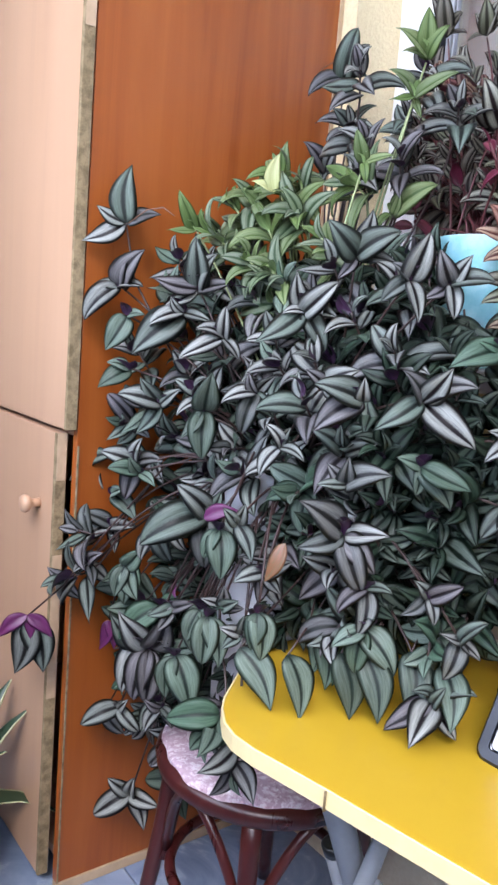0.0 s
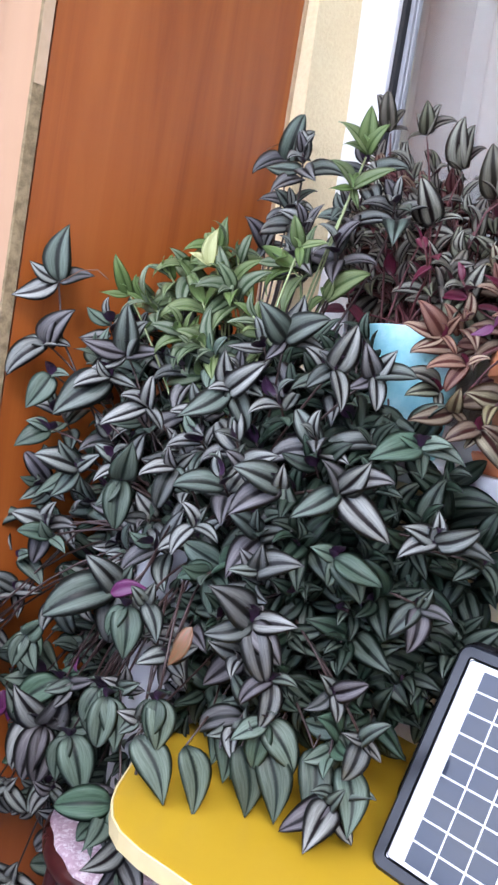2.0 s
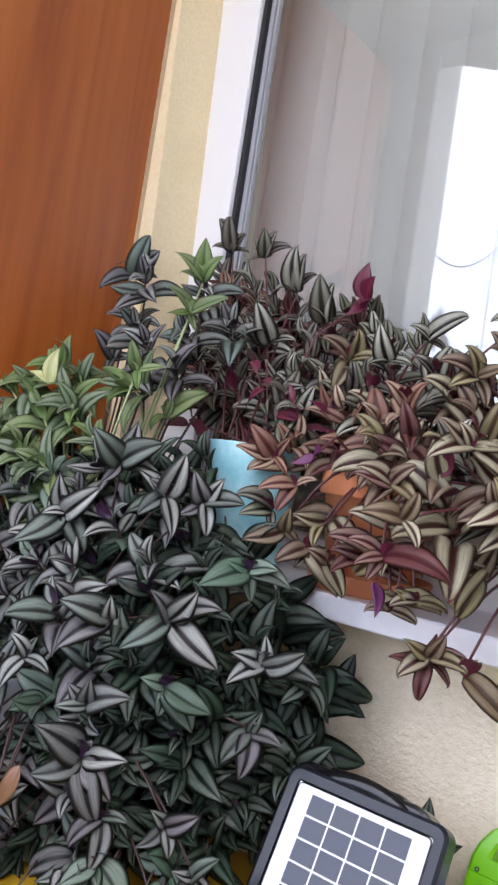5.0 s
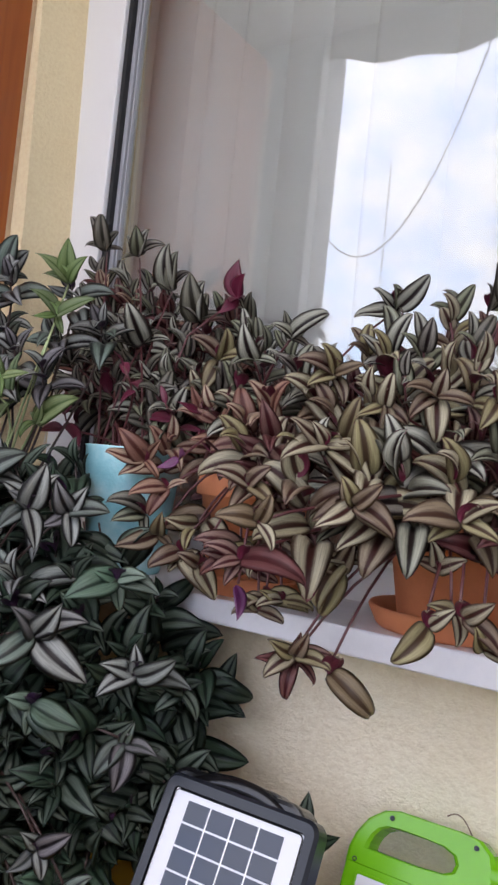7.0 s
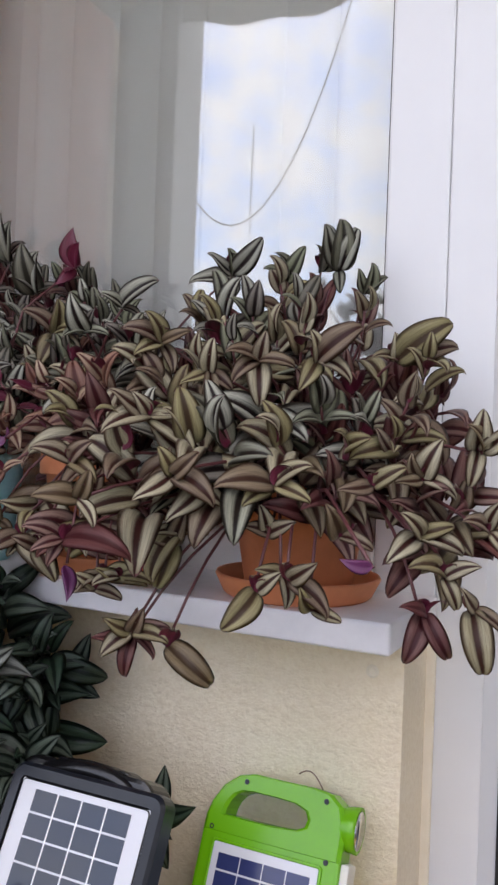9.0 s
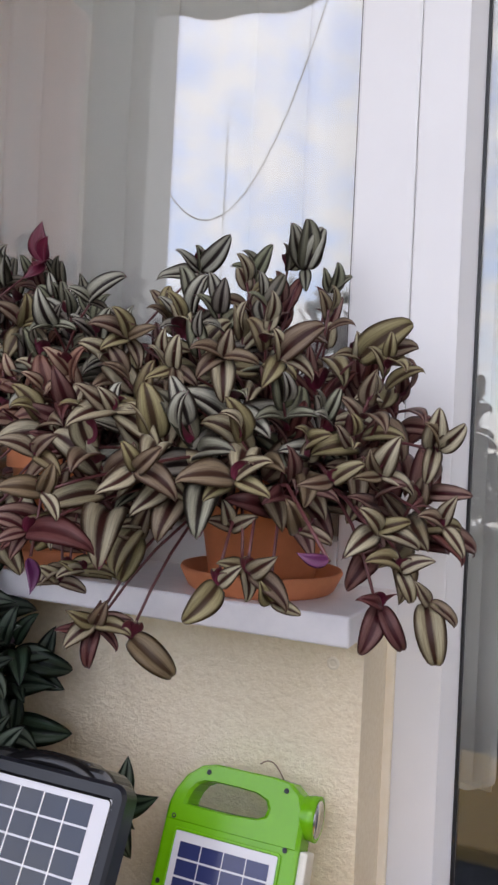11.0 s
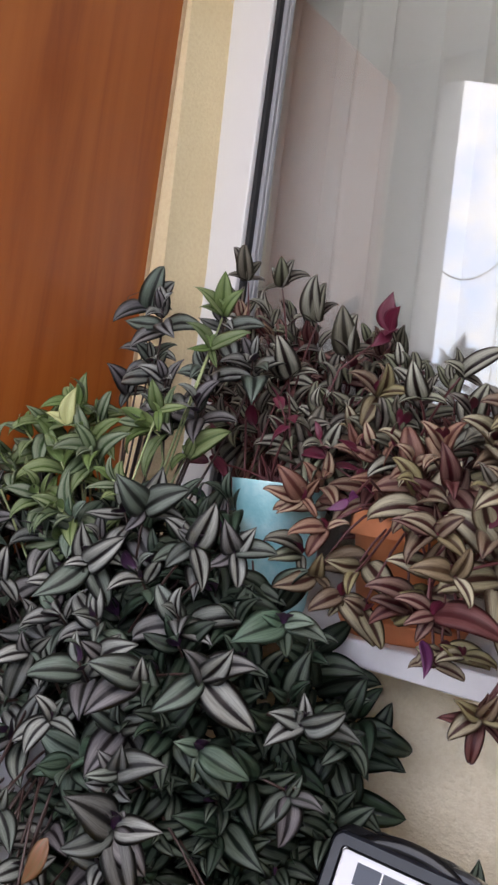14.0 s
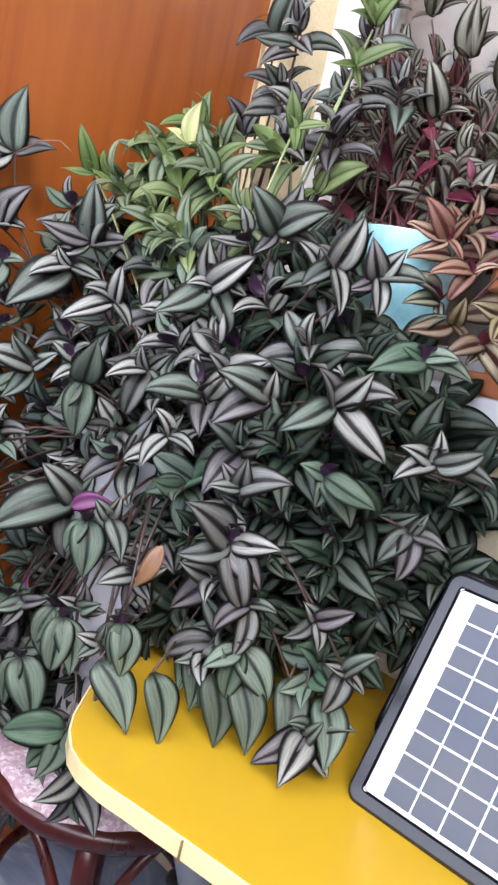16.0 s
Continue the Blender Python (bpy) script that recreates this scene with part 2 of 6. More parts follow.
def leaf_top(name, dark, silver, tint, violet, rough=0.36, inner=0.10, outer=0.70, soft=0.17):
    """Two silvery bands along a dark blade; each leaf leans to the tint or the violet by its own chance."""
    m = material(name, dark, rough)
    n = Net(m)
    uv = n.t.nodes.new("ShaderNodeUVMap")
    sep = n.t.nodes.new("ShaderNodeSeparateXYZ")
    n.link(uv.outputs[0], sep, 0)
    info, geo = n.t.nodes.new("ShaderNodeObjectInfo"), n.t.nodes.new("ShaderNodeNewGeometry")
    chance = n.math("FRACT", n.math("ADD", info.outputs["Random"], geo.outputs["Random Per Island"]))
    other = n.math("FRACT", n.math("MULTIPLY", chance, 7.31))
    across = n.math("MULTIPLY", n.math("ABSOLUTE", n.math("SUBTRACT", sep.outputs["X"], 0.5)), 2.0)
    wob = n.noise(n.coord("Object", (70, 70, 70)), 1.0, 3, 0.5)
    a = n.math("ADD", across, n.math("MULTIPLY", n.math("SUBTRACT", wob, 0.5), 0.18))
    band = n.math("MULTIPLY", n.span(a, inner - 0.03, inner + soft), n.span(a, outer - soft, outer + soft, 1.0, 0.0))
    band = n.math("MULTIPLY", band, n.span(other, 0.0, 1.0, 1.0, 0.55))
    fade = n.math("MULTIPLY", n.span(sep.outputs["Y"], 0.0, 0.16), n.span(sep.outputs["Y"], 0.86, 1.0, 1.0, 0.5))
    streak = n.noise(n.coord("UV", (42, 2.2, 1)), 1.0, 3, 0.6)
    strength = n.math("MULTIPLY", n.math("MULTIPLY", band, fade), n.span(streak, 0.28, 0.68, 0.45, 1.0))
    silver_c = n.mix(n.span(chance, 0.3, 0.95, 0.0, 0.8), silver, tint)
    silver_c = n.mix(n.span(other, 0.45, 0.95, 0.0, 0.7), silver_c, violet)
    rim = n.span(across, 0.84, 1.0, 0.0, 0.12)
    base = n.mix(n.span(chance, 0.4, 1.0, 0.0, 0.6), dark, tuple(0.6 * d + 0.16 * t for d, t in zip(dark, tint)))
    c = n.mix(strength, base, silver_c)
    n.colour(n.mix(rim, c, tint))
    n.link(n.span(wob, 0.3, 0.7, rough - 0.08, rough + 0.1), n.b, "Roughness")
    n.bump(streak, 0.3, 0.0007)
    n.b.inputs["Specular IOR Level"].default_value = 0.17
    return m


def leaf_plain(name, a, b, rough=0.42):
    m = material(name, a, rough)
    n = Net(m)
    streak = n.noise(n.coord("UV", (26, 2.0, 1)), 1.0, 3, 0.6)
    n.colour(n.mix(n.span(streak, 0.3, 0.7), a, b))
    n.bump(streak, 0.25, 0.0006)
    return m


ZEBRA = leaf_top("dark_zebra_leaf", (0.0075, 0.0050, 0.0062), (0.335, 0.345, 0.32), (0.098, 0.145, 0.110), (0.245, 0.21, 0.24), 0.38, 0.11, 0.71, 0.17)
# deep green leaf, darkened further: shade among the shoots is put into its colour
ZEBRA_SHADED = leaf_top("shaded_green_zebra_leaf", (0.0028, 0.0060, 0.0038), (0.105, 0.132, 0.104), (0.026, 0.058, 0.034), (0.066, 0.088, 0.066), 0.38, 0.11, 0.68, 0.13)
ZEBRA_OLD = leaf_top("old_sage_zebra_leaf", (0.0060, 0.0120, 0.0085), (0.185, 0.240, 0.19), (0.062, 0.125, 0.076), (0.158, 0.186, 0.15), 0.38, 0.05, 0.85, 0.18)
ZEBRA_RED = leaf_top("olive_wine_zebra_leaf", (0.034, 0.0105, 0.0085), (0.435, 0.395, 0.275), (0.245, 0.212, 0.092), (0.295, 0.208, 0.15), 0.38, 0.15, 0.79, 0.19)
ZEBRA_SAGE = leaf_top("sage_zebra_leaf", (0.013, 0.0070, 0.0070), (0.42, 0.415, 0.34), (0.18, 0.195, 0.112), (0.305, 0.26, 0.225), 0.38, 0.14, 0.72, 0.16)
ZEBRA_WINE = leaf_top("wine_zebra_leaf", (0.038, 0.0065, 0.0085), (0.235, 0.15, 0.122), (0.15, 0.042, 0.037), (0.165, 0.066, 0.066), 0.38, 0.15, 0.80, 0.19)
ZEBRA_PINK = leaf_top("rosy_zebra_leaf", (0.066, 0.016, 0.014), (0.43, 0.335, 0.235), (0.28, 0.13, 0.09), (0.325, 0.175, 0.138), 0.38, 0.14, 0.80, 0.18)
GREEN_LEAF = leaf_top("fresh_green_leaf", (0.050, 0.085, 0.022), (0.215, 0.26, 0.125), (0.10, 0.158, 0.046), (0.27, 0.30, 0.20), 0.38, 0.05, 0.85, 0.2)
GREEN_GREY = leaf_top("striped_grey_green_leaf", (0.026, 0.050, 0.020), (0.22, 0.255, 0.175), (0.115, 0.16, 0.075), (0.27, 0.285, 0.225), 0.38, 0.10, 0.80, 0.2)
PURPLE = leaf_plain("purple_leaf_underside", (0.030, 0.010, 0.034), (0.055, 0.020, 0.060))
WINE = leaf_plain("wine_leaf_underside", (0.085, 0.008, 0.022), (0.14, 0.016, 0.042))
PALE_GREEN = leaf_plain("pale_green_underside", (0.22, 0.34, 0.12), (0.32, 0.43, 0.19))
MAGENTA = leaf_plain("magenta_leaf", (0.075, 0.010, 0.056), (0.12, 0.018, 0.086))
YELLOWED = leaf_plain("pale_yellow_leaf", (0.33, 0.35, 0.13), (0.44, 0.45, 0.22))
DRIED = leaf_plain("dry_orange_leaf", (0.24, 0.075, 0.040), (0.11, 0.10, 0.045))
STEM = leaf_plain("purple_brown_stem", (0.034, 0.018, 0.017), (0.060, 0.032, 0.028))
STEM_RED = leaf_plain("red_stem", (0.085, 0.020, 0.024), (0.13, 0.04, 0.042))
STEM_GREEN = leaf_plain("green_stem", (0.26, 0.33, 0.14), (0.34, 0.38, 0.20))
SPEAR = leaf_plain("dark_spear_leaf", (0.016, 0.035, 0.018), (0.03, 0.06, 0.03))
SPEAR_RIM = leaf_plain("cream_leaf_rim", (0.42, 0.42, 0.22), (0.50, 0.50, 0.30))

# ---- building helpers ----
ORIGIN = {}


def thing(name, at, label, category, group=""):
    """An Empty at the base of a thing."""
    ob = tagged(new(name), label, category, group)
    ob.location = at
    ob.empty_display_size = 0.05
    ORIGIN[ob.name] = Vector(at)
    return ob


def part(name, bm, mat, parent=None, label="", smooth=False):
    """Links a bmesh, built in world metres, as one mesh under a thing or a part."""
    me = bpy.data.meshes.new(name)
    if parent is not None:
        bmesh.ops.translate(bm, verts=bm.verts, vec=-ORIGIN[parent.name])
    bm.normal_update()
    bm.to_mesh(me)
    bm.free()
    for m in mat if isinstance(mat, (list, tuple)) else (mat,):
        me.materials.append(m)
    if smooth:
        me.shade_smooth()
    ob = new(name, me)
    if parent is not None:
        ob.parent = parent
        ORIGIN[ob.name] = ORIGIN[parent.name]
    return tagged(ob, label)


def structure(name, bm, mat, label="", category=""):
    ob = part(name, bm, mat)
    ORIGIN[ob.name] = Vector((0, 0, 0))
    return tagged(ob, label, category, "", "structure")


def add_box(bm, a, b, bevel=0.0, segments=2, m=None):
    made = bmesh.ops.create_cube(bm, size=1)["verts"]
    for v in made:
        v.co = Vector([(a[i] + b[i]) / 2 + v.co[i] * (b[i] - a[i]) for i in range(3)])
    if bevel:
        edges = list({e for v in made for e in v.link_edges})
        made = bmesh.ops.bevel(bm, geom=edges, offset=bevel, segments=segments, affect="EDGES", profile=0.6)["verts"]
    if m is not None:
        bmesh.ops.transform(bm, matrix=m, verts=made)
    return bm


def box(a, b, bevel=0.0, segments=2, m=None):
    return add_box(bmesh.new(), a, b, bevel, segments, m)


def lathe(profile, at, seg=40, wobble=0.0, bm=None):
    """Turns (radius, height) pairs round an upright axis."""
    bm = bm or bmesh.new()
    rings = []
    for r, z in profile:
        ring = []
        for k in range(seg):
            a = 2 * math.pi * k / seg
            q = r * (1 + wobble * math.sin(3 * a + 7 * z) + 0.5 * wobble * math.sin(8 * a + 31 * z))
            ring.append(bm.verts.new((at[0] + q * math.cos(a), at[1] + q * math.sin(a), at[2] + z)))
        rings.append(ring)
    for r0, r1 in zip(rings, rings[1:]):
        for k in range(seg):
            bm.faces.new((r0[k], r0[(k + 1) % seg], r1[(k + 1) % seg], r1[k]))
    for ring, flip in ((rings[0], True), (rings[-1], False)):
        if sum((v.co - ring[0].co).length for v in ring) > 1e-4:
            bm.faces.new(list(reversed(ring)) if flip else ring)
    bmesh.ops.recalc_face_normals(bm, faces=bm.faces)
    return bm


def tube(points, radius, sides=8, bm=None, taper=1.0):
    """A round bar along points."""
    bm = bm or bmesh.new()
    pts = [Vector(p) for p in points]
    rings, side = [], None
    for i, p in enumerate(pts):
        d = (pts[min(i + 1, len(pts) - 1)] - pts[max(i - 1, 0)]).normalized()
        if side is None:
            side = d.orthogonal().normalized()
        side = (side - d * side.dot(d)).normalized()
        up = d.cross(side)
        r = radius * (1 + (taper - 1) * i / max(1, len(pts) - 1))
        rings.append([bm.verts.new(p + r * (math.cos(2 * math.pi * k / sides) * side + math.sin(2 * math.pi * k / sides) * up)) for k in range(sides)])
    for r0, r1 in zip(rings, rings[1:]):
        for k in range(sides):
            bm.faces.new((r0[k], r0[(k + 1) % sides], r1[(k + 1) % sides], r1[k]))
    bm.faces.new(list(reversed(rings[0])))
    bm.faces.new(rings[-1])
    return bm


def slab(outline, lo, hi, bm=None, bevel=0.0):
    """A plate: an outline in x and y, from height lo to hi."""
    bm = bm or bmesh.new()
    f = bm.faces.new([bm.verts.new((x, y, lo)) for x, y in outline])
    ret = bmesh.ops.extrude_face_region(bm, geom=[f])
    top = [g for g in ret["geom"] if isinstance(g, bmesh.types.BMVert)]
    bmesh.ops.translate(bm, verts=top, vec=(0, 0, hi - lo))
    bmesh.ops.recalc_face_normals(bm, faces=bm.faces)
    if bevel:
        edges = [e for e in bm.edges if abs(e.verts[0].co.z - e.verts[1].co.z) < 1e-6]
        bmesh.ops.bevel(bm, geom=edges, offset=bevel, segments=2, affect="EDGES", profile=0.6)
    return bm


def round_rect(x0, y0, x1, y1, r, n=6):
    out = []
    for cx, cy, a0 in ((x1 - r, y1 - r, 0), (x0 + r, y1 - r, 90), (x0 + r, y0 + r, 180), (x1 - r, y0 + r, 270)):
        for k in range(n + 1):
            a = radians(a0 + 90 * k / n)
            out.append((cx + r * math.cos(a), cy + r * math.sin(a)))
    return out


# ---- the balcony: walls, floor, ceiling, outer side ----
GROUND = 0.045
WALL = -0.012
bm = bmesh.new()
add_box(bm, (0.049, WALL, 0.0), (1.176, 0.35, 1.102))
add_box(bm, (-0.03, WALL + 0.004, 2.62), (3.2, 0.35, 3.25))
add_box(bm, (2.16, WALL, 0.0), (3.2, 0.35, 2.62))
structure("wall_north", bm, STUCCO, "cream textured stucco house wall with window and door openings", "wall")
bm = box((-1.2, WALL, 0.0), (0.0395, 0.35, 3.25))
for v in bm.verts:  # the plastered edge leans back a little towards the top
    if v.co.x > 0:
        v.co.x = 0.048 if v.co.z < 1 else -0.024
bmesh.ops.subdivide_edges(bm, edges=[e for e in bm.edges if abs(e.verts[0].co.z - e.verts[1].co.z) > 1], cuts=1)
for v in bm.verts:
    if 1 < v.co.z < 3 and v.co.x > -1:
        v.co.x, v.co.z = 0.0445, 1.80
structure("wall_pier", bm, OCHRE, "ochre textured stucco pier beside the window", "wall")
bm = lathe([(0.0, 0.0), (0.0085, 0.0), (0.0085, 0.0012), (0.006, 0.0022), (0.004, 0.0012), (0.0, 0.0014)], (0, 0, 0), 18)
bmesh.ops.transform(bm, matrix=pose(1.135, WALL - 0.0002, 1.056, 90), verts=bm.verts)
part("wall_plug", bm, CAULK, bpy.data.objects["wall_north"], "small round filled hole")
structure("floor", box((-1.2, -1.62, -0.12), (3.2, 0.0, GROUND - 0.006)), GROUT, "grouted balcony floor under marbled tiles", "floor")
structure("ceiling", box((-1.2, -1.62, 3.25), (3.2, 0.35, 3.40)), CEILING, "plain plaster balcony ceiling with shade in its colour", "ceiling")
bm = bmesh.new()
# unseen parapet, its height set to hold light off the floor level
add_box(bm, (-1.2, -1.62, 0.0), (3.2, -1.50, 1.10))
add_box(bm, (-1.2, -1.62, 1.10), (-0.345, -1.42, 3.25))
structure("wall_south", bm, PARAPET, "pale rendered balcony parapet and corner pier", "wall")
# unseen west wall, coloured darker than the east one to weaken its reflection
structure("wall_west", box((-1.32, -1.62, 0.0), (-1.2, 0.35, 3.25)), DIMMED_RENDER, "unseen rendered balcony end wall", "wall")
structure("wall_east", box((3.2, -1.62, 0.0), (3.32, 0.35, 3.25)), PARAPET, "unseen rendered balcony end wall", "wall")

# awning whose lower hem hangs in waves across the opening
bm = bmesh.new()
rows = []
for k in range(61):
    x = -0.345 + 3.545 * k / 60
    hem = 3.10 - 0.05 * math.sin((x + 0.15) * 4.2) + 0.012 * math.sin(x * 17)
    rows.append([bm.verts.new((x, -1.45 + dy, z)) for dy, z in ((0, hem), (0, 3.25), (0.006, 3.25), (0.006, hem))])
for a, b in zip(rows, rows[1:]):
    for i in range(4):
        bm.faces.new((a[i], a[(i + 1) % 4], b[(i + 1) % 4], b[i]))
awning = thing("awning", (1.5, -1.45, 3.25), "pale cloth awning hem hanging in waves under the ceiling", "awning")
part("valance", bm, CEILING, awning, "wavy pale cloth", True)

# a slack cable out in front of the balcony, a thin pole on its parapet
pts = [(-1.19, -1.55, 3.2), (-1.27, -2.3, 3.16)] + [(-1.27 + 1.22 * k / 22, -2.9, 2.75 + 2.37 * (-0.41 + 1.22 * k / 22) ** 2) for k in range(23)] + [(0.01, -2.3, 4.3), (0.05, -1.6, 3.39)]
bm = tube(pts, 0.0048, 6)
cable = thing("cable", (-0.8, -2.9, 2.74), "slack dark cable hanging in a curve before the sky", "cable")
part("wire", bm, CABLE, cable, "", True)

rail_pole = thing("thin_pole", (-0.045, -1.56, 1.10), "thin grey metal pole standing upright on the parapet", "pole")
part("rod", tube([(-0.045, -1.56, 1.1005), (-0.045, -1.56, 1.9), (-0.045, -1.56, 2.70)], 0.0024, 8), BEAD, rail_pole, "", True)

# ---- window and balcony door ----
FRONT, PANE = 0.115, 0.150
window = tagged(new("window_1"), "white plastic window with one fixed pane beside a balcony door", "window", "", "structure")
ORIGIN[window.name] = Vector((0, 0, 0))
bm = bmesh.new()
add_box(bm, (-0.02, FRONT, 1.145), (0.138, 0.19, 2.62), 0.004)
add_box(bm, (1.091, FRONT, 1.12), (1.1825, 0.19, 2.62), 0.004)
add_box(bm, (0.138, FRONT, 1.12), (1.091, 0.19, 1.20), 0.004)
add_box(bm, (0.138, FRONT, 2.53), (1.091, 0.19, 2.62), 0.004)
part("window_frame", bm, PVC, window, "smooth white plastic frame")
bm = bmesh.new()
add_box(bm, (0.138, FRONT + 0.012, 1.20), (0.149, PANE, 2.53))
add_box(bm, (1.087, FRONT + 0.012, 1.20), (1.0905, PANE, 2.53))
part("gasket", bm, GASKET, window, "black rubber gasket")
bm = bmesh.new()
add_box(bm, (0.149, FRONT + 0.024, 1.20), (0.161, PANE + 0.004, 2.53), 0.003)
add_box(bm, (0.163, FRONT + 0.028, 1.20), (0.168, PANE + 0.004, 2.53), 0.002)
part("glazing_bead", bm, BEAD, window, "grey glazing bead")
pane = part("pane", box((0.15, PANE, 1.19), (1.090, PANE + 0.006, 2.54)), GLASS, window, "clear pane mirroring a cloudy sky")
pane.visible_shadow = False
sill = tagged(new("window_sill"), "pale grey marble sill under the window", "window sill", "", "structure")
ORIGIN[sill.name] = Vector((0, 0, 0))
part("sill_slab", box((0.050, -0.114, 1.1025), (1.186, 0.114, 1.140), 0.005, 3), MARBLE, sill, "pale marble slab with soft grey veins")
bm = box((0.0415, FRONT - 0.010, 1.141), (0.052, FRONT - 0.001, 2.62), 0.003)
for v in bm.verts:
    v.co.x -= 0.0455 * max(0.0, v.co.z - 1.80) + 0.0055 * min(1.0, v.co.z - 1.14)
structure("caulk", bm, CAULK, "yellowed caulk line beside the frame", "trim")
structure("trim", box((1.168, FRONT - 0.012, 0.0), (1.188, FRONT - 0.001, 1.10), 0.004), CAULK, "yellowed caulk strip between wall and door frame", "trim")

door = tagged(new("door_1"), "white plastic balcony door with a tall glass pane", "door", "", "structure")
ORIGIN[door.name] = Vector((0, 0, 0))
bm = bmesh.new()
add_box(bm, (1.183, FRONT, 0.0), (1.252, 0.19, 2.62), 0.003)
add_box(bm, (2.07, FRONT, 0.0), (2.16, 0.19, 2.62), 0.004)
add_box(bm, (1.252, FRONT, 2.53), (2.07, 0.19, 2.62), 0.004)
add_box(bm, (1.252, FRONT, 0.0), (2.07, 0.19, 0.10), 0.004)
part("door_frame", bm, PVC, door, "smooth white plastic frame")
bm = bmesh.new()
b0 = [bm.verts.new(p) for p in ((1.252, FRONT + 0.003, 0.1), (1.271, FRONT + 0.028, 0.1), (1.271, 0.18, 0.1), (1.252, 0.18, 0.1))]
b1 = [bm.verts.new(v.co + Vector((0, 0, 2.43))) for v in b0]
for k in range(4):
    bm.faces.new((b0[k], b0[(k + 1) % 4], b1[(k + 1) % 4], b1[k]))
bm.faces.new(list(reversed(b0))), bm.faces.new(b1)
part("bevelled_bead", bm, PVC, door, "bevelled white bead")
part("gasket", box((1.271, FRONT + 0.026, 0.1), (1.2745, PANE + 0.003, 2.53)), GASKET, door, "thin black rubber gasket")
dpane = part("pane", box((1.2725, PANE, 0.1), (2.07, PANE + 0.006, 2.53)), GLASS, door, "clear door pane")
dpane.visible_shadow = False

# the dim room behind
bm = bmesh.new()
add_box(bm, (-0.6, 3.2, 0.0), (3.4, 3.3, 2.8))
add_box(bm, (-0.7, 0.36, 0.0), (-0.6, 3.3, 2.8))
add_box(bm, (3.4, 0.36, 0.0), (3.5, 3.3, 2.8))
add_box(bm, (-0.7, 0.36, 2.8), (3.5, 3.3, 2.9))
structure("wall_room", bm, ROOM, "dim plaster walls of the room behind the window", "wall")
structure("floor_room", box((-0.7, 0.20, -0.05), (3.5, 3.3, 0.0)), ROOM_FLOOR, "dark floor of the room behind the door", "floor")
rug = thing("rug", (1.5, 1.2, 0.0), "grey woven rug on the dark room floor", "rug")
part("rug_sheet", slab(round_rect(0.8, 0.75, 2.2, 1.7, 0.02), 0.001, 0.012), RUG, rug)


def drape(name, x0, x1, y, z0, z1, pleat, depth, seed, label, hem=0.0, lean=0.0):
    """A hanging cloth with uneven vertical folds and thickness."""
    rnd = random.Random(seed)
    ph = [rnd.uniform(0, 6.28) for _ in range(4)]
    n, m = max(24, int((x1 - x0) / 0.006)), 10
    def off(x, v):
        s = depth * (math.sin(2 * math.pi * x / pleat + ph[0]) + 0.28 * math.sin(2 * math.pi * x / (pleat * 0.43) + ph[1]) + 0.3 * math.sin(2 * math.pi * x / (pleat * 2.3) + ph[2]))
        return y + s * (1 - 0.25 * v) + 0.004 * math.sin(9 * v + ph[3])
    bm = bmesh.new()
    grid = []
    for side in (0, 1):
        g = []
        for j in range(m + 1):
            v = j / m
            row = []
            for i in range(n + 1):
                x = x0 + (x1 - x0) * i / n
                zb = z0 + 0.02 * math.sin(2 * math.pi * x / (pleat * 1.7) + ph[1])
                gather = pleat * 0.55 * math.sin(2 * math.pi * x / pleat + ph[0] + 1.3) * math.sin(math.pi * i / n)
                row.append(bm.verts.new((x + gather + lean * v * (1 - i / n), off(x, v) + 0.0015 * side, zb + (z1 - zb) * v)))
            g.append(row)
        grid.append(g)
    for side, g in enumerate(grid):
        for j in range(m):
            for i in range(n):
                q = (g[j][i], g[j][i + 1], g[j + 1][i + 1], g[j + 1][i])
                bm.faces.new(q if side == 0 else tuple(reversed(q)))
    a, b = grid
    for i in range(n):
        bm.faces.new((b[0][i], b[0][i + 1], a[0][i + 1], a[0][i]))
    c = thing(name, ((x0 + x1) / 2, y, z1), label, "curtain", "window curtains")
    cloth = part("cloth", bm, CURTAIN, c, "", True)
    if hem:
        bm = bmesh.new()
        g = []
        for j in range(3):
            g.append([bm.verts.new((x0 + (x1 - x0) * i / n, off(x0 + (x1 - x0) * i / n, 0) - 0.003, z0 - 0.004 + 0.02 * math.sin(2 * math.pi * (x0 + (x1 - x0) * i / n) / (pleat * 1.7) + ph[1]) + hem * j / 2)) for i in range(n + 1)])
        for j in range(2):
            for i in range(n):
                bm.faces.new((g[j][i], g[j][i + 1], g[j + 1][i + 1], g[j + 1][i]))
        part("hem", bm, CURTAIN, c, "doubled white hem", True)
    rod = bmesh.new()
    tube([(x0 - 0.01, y, z1 + 0.005), (x1 + 0.01, y, z1 + 0.005)], 0.009, 8, rod)
    part("rod", rod, PVC, c, "", True)
    return c


drape("curtain", 0.06, 0.262, 0.285, 0.95, 2.62, 0.10, 0.012, 3, "narrow white sheer curtain gathered beside the window frame", 0.0, 0.0)
drape("curtain", 0.262, 1.16, 0.252, 0.95, 2.62, 0.112, 0.040, 5, "wide white sheer curtain in soft vertical pleats", 0.0, -0.035)
drape("curtain", 1.20, 1.315, 0.26, 0.845, 2.62, 0.085, 0.012, 8, "white sheer door curtain ending in a doubled hem", 0.075)
drape("curtain", 1.33, 2.05, 0.29, 0.88, 2.62, 0.12, 0.016, 11, "wide white sheer door curtain with a doubled hem", 0.075)

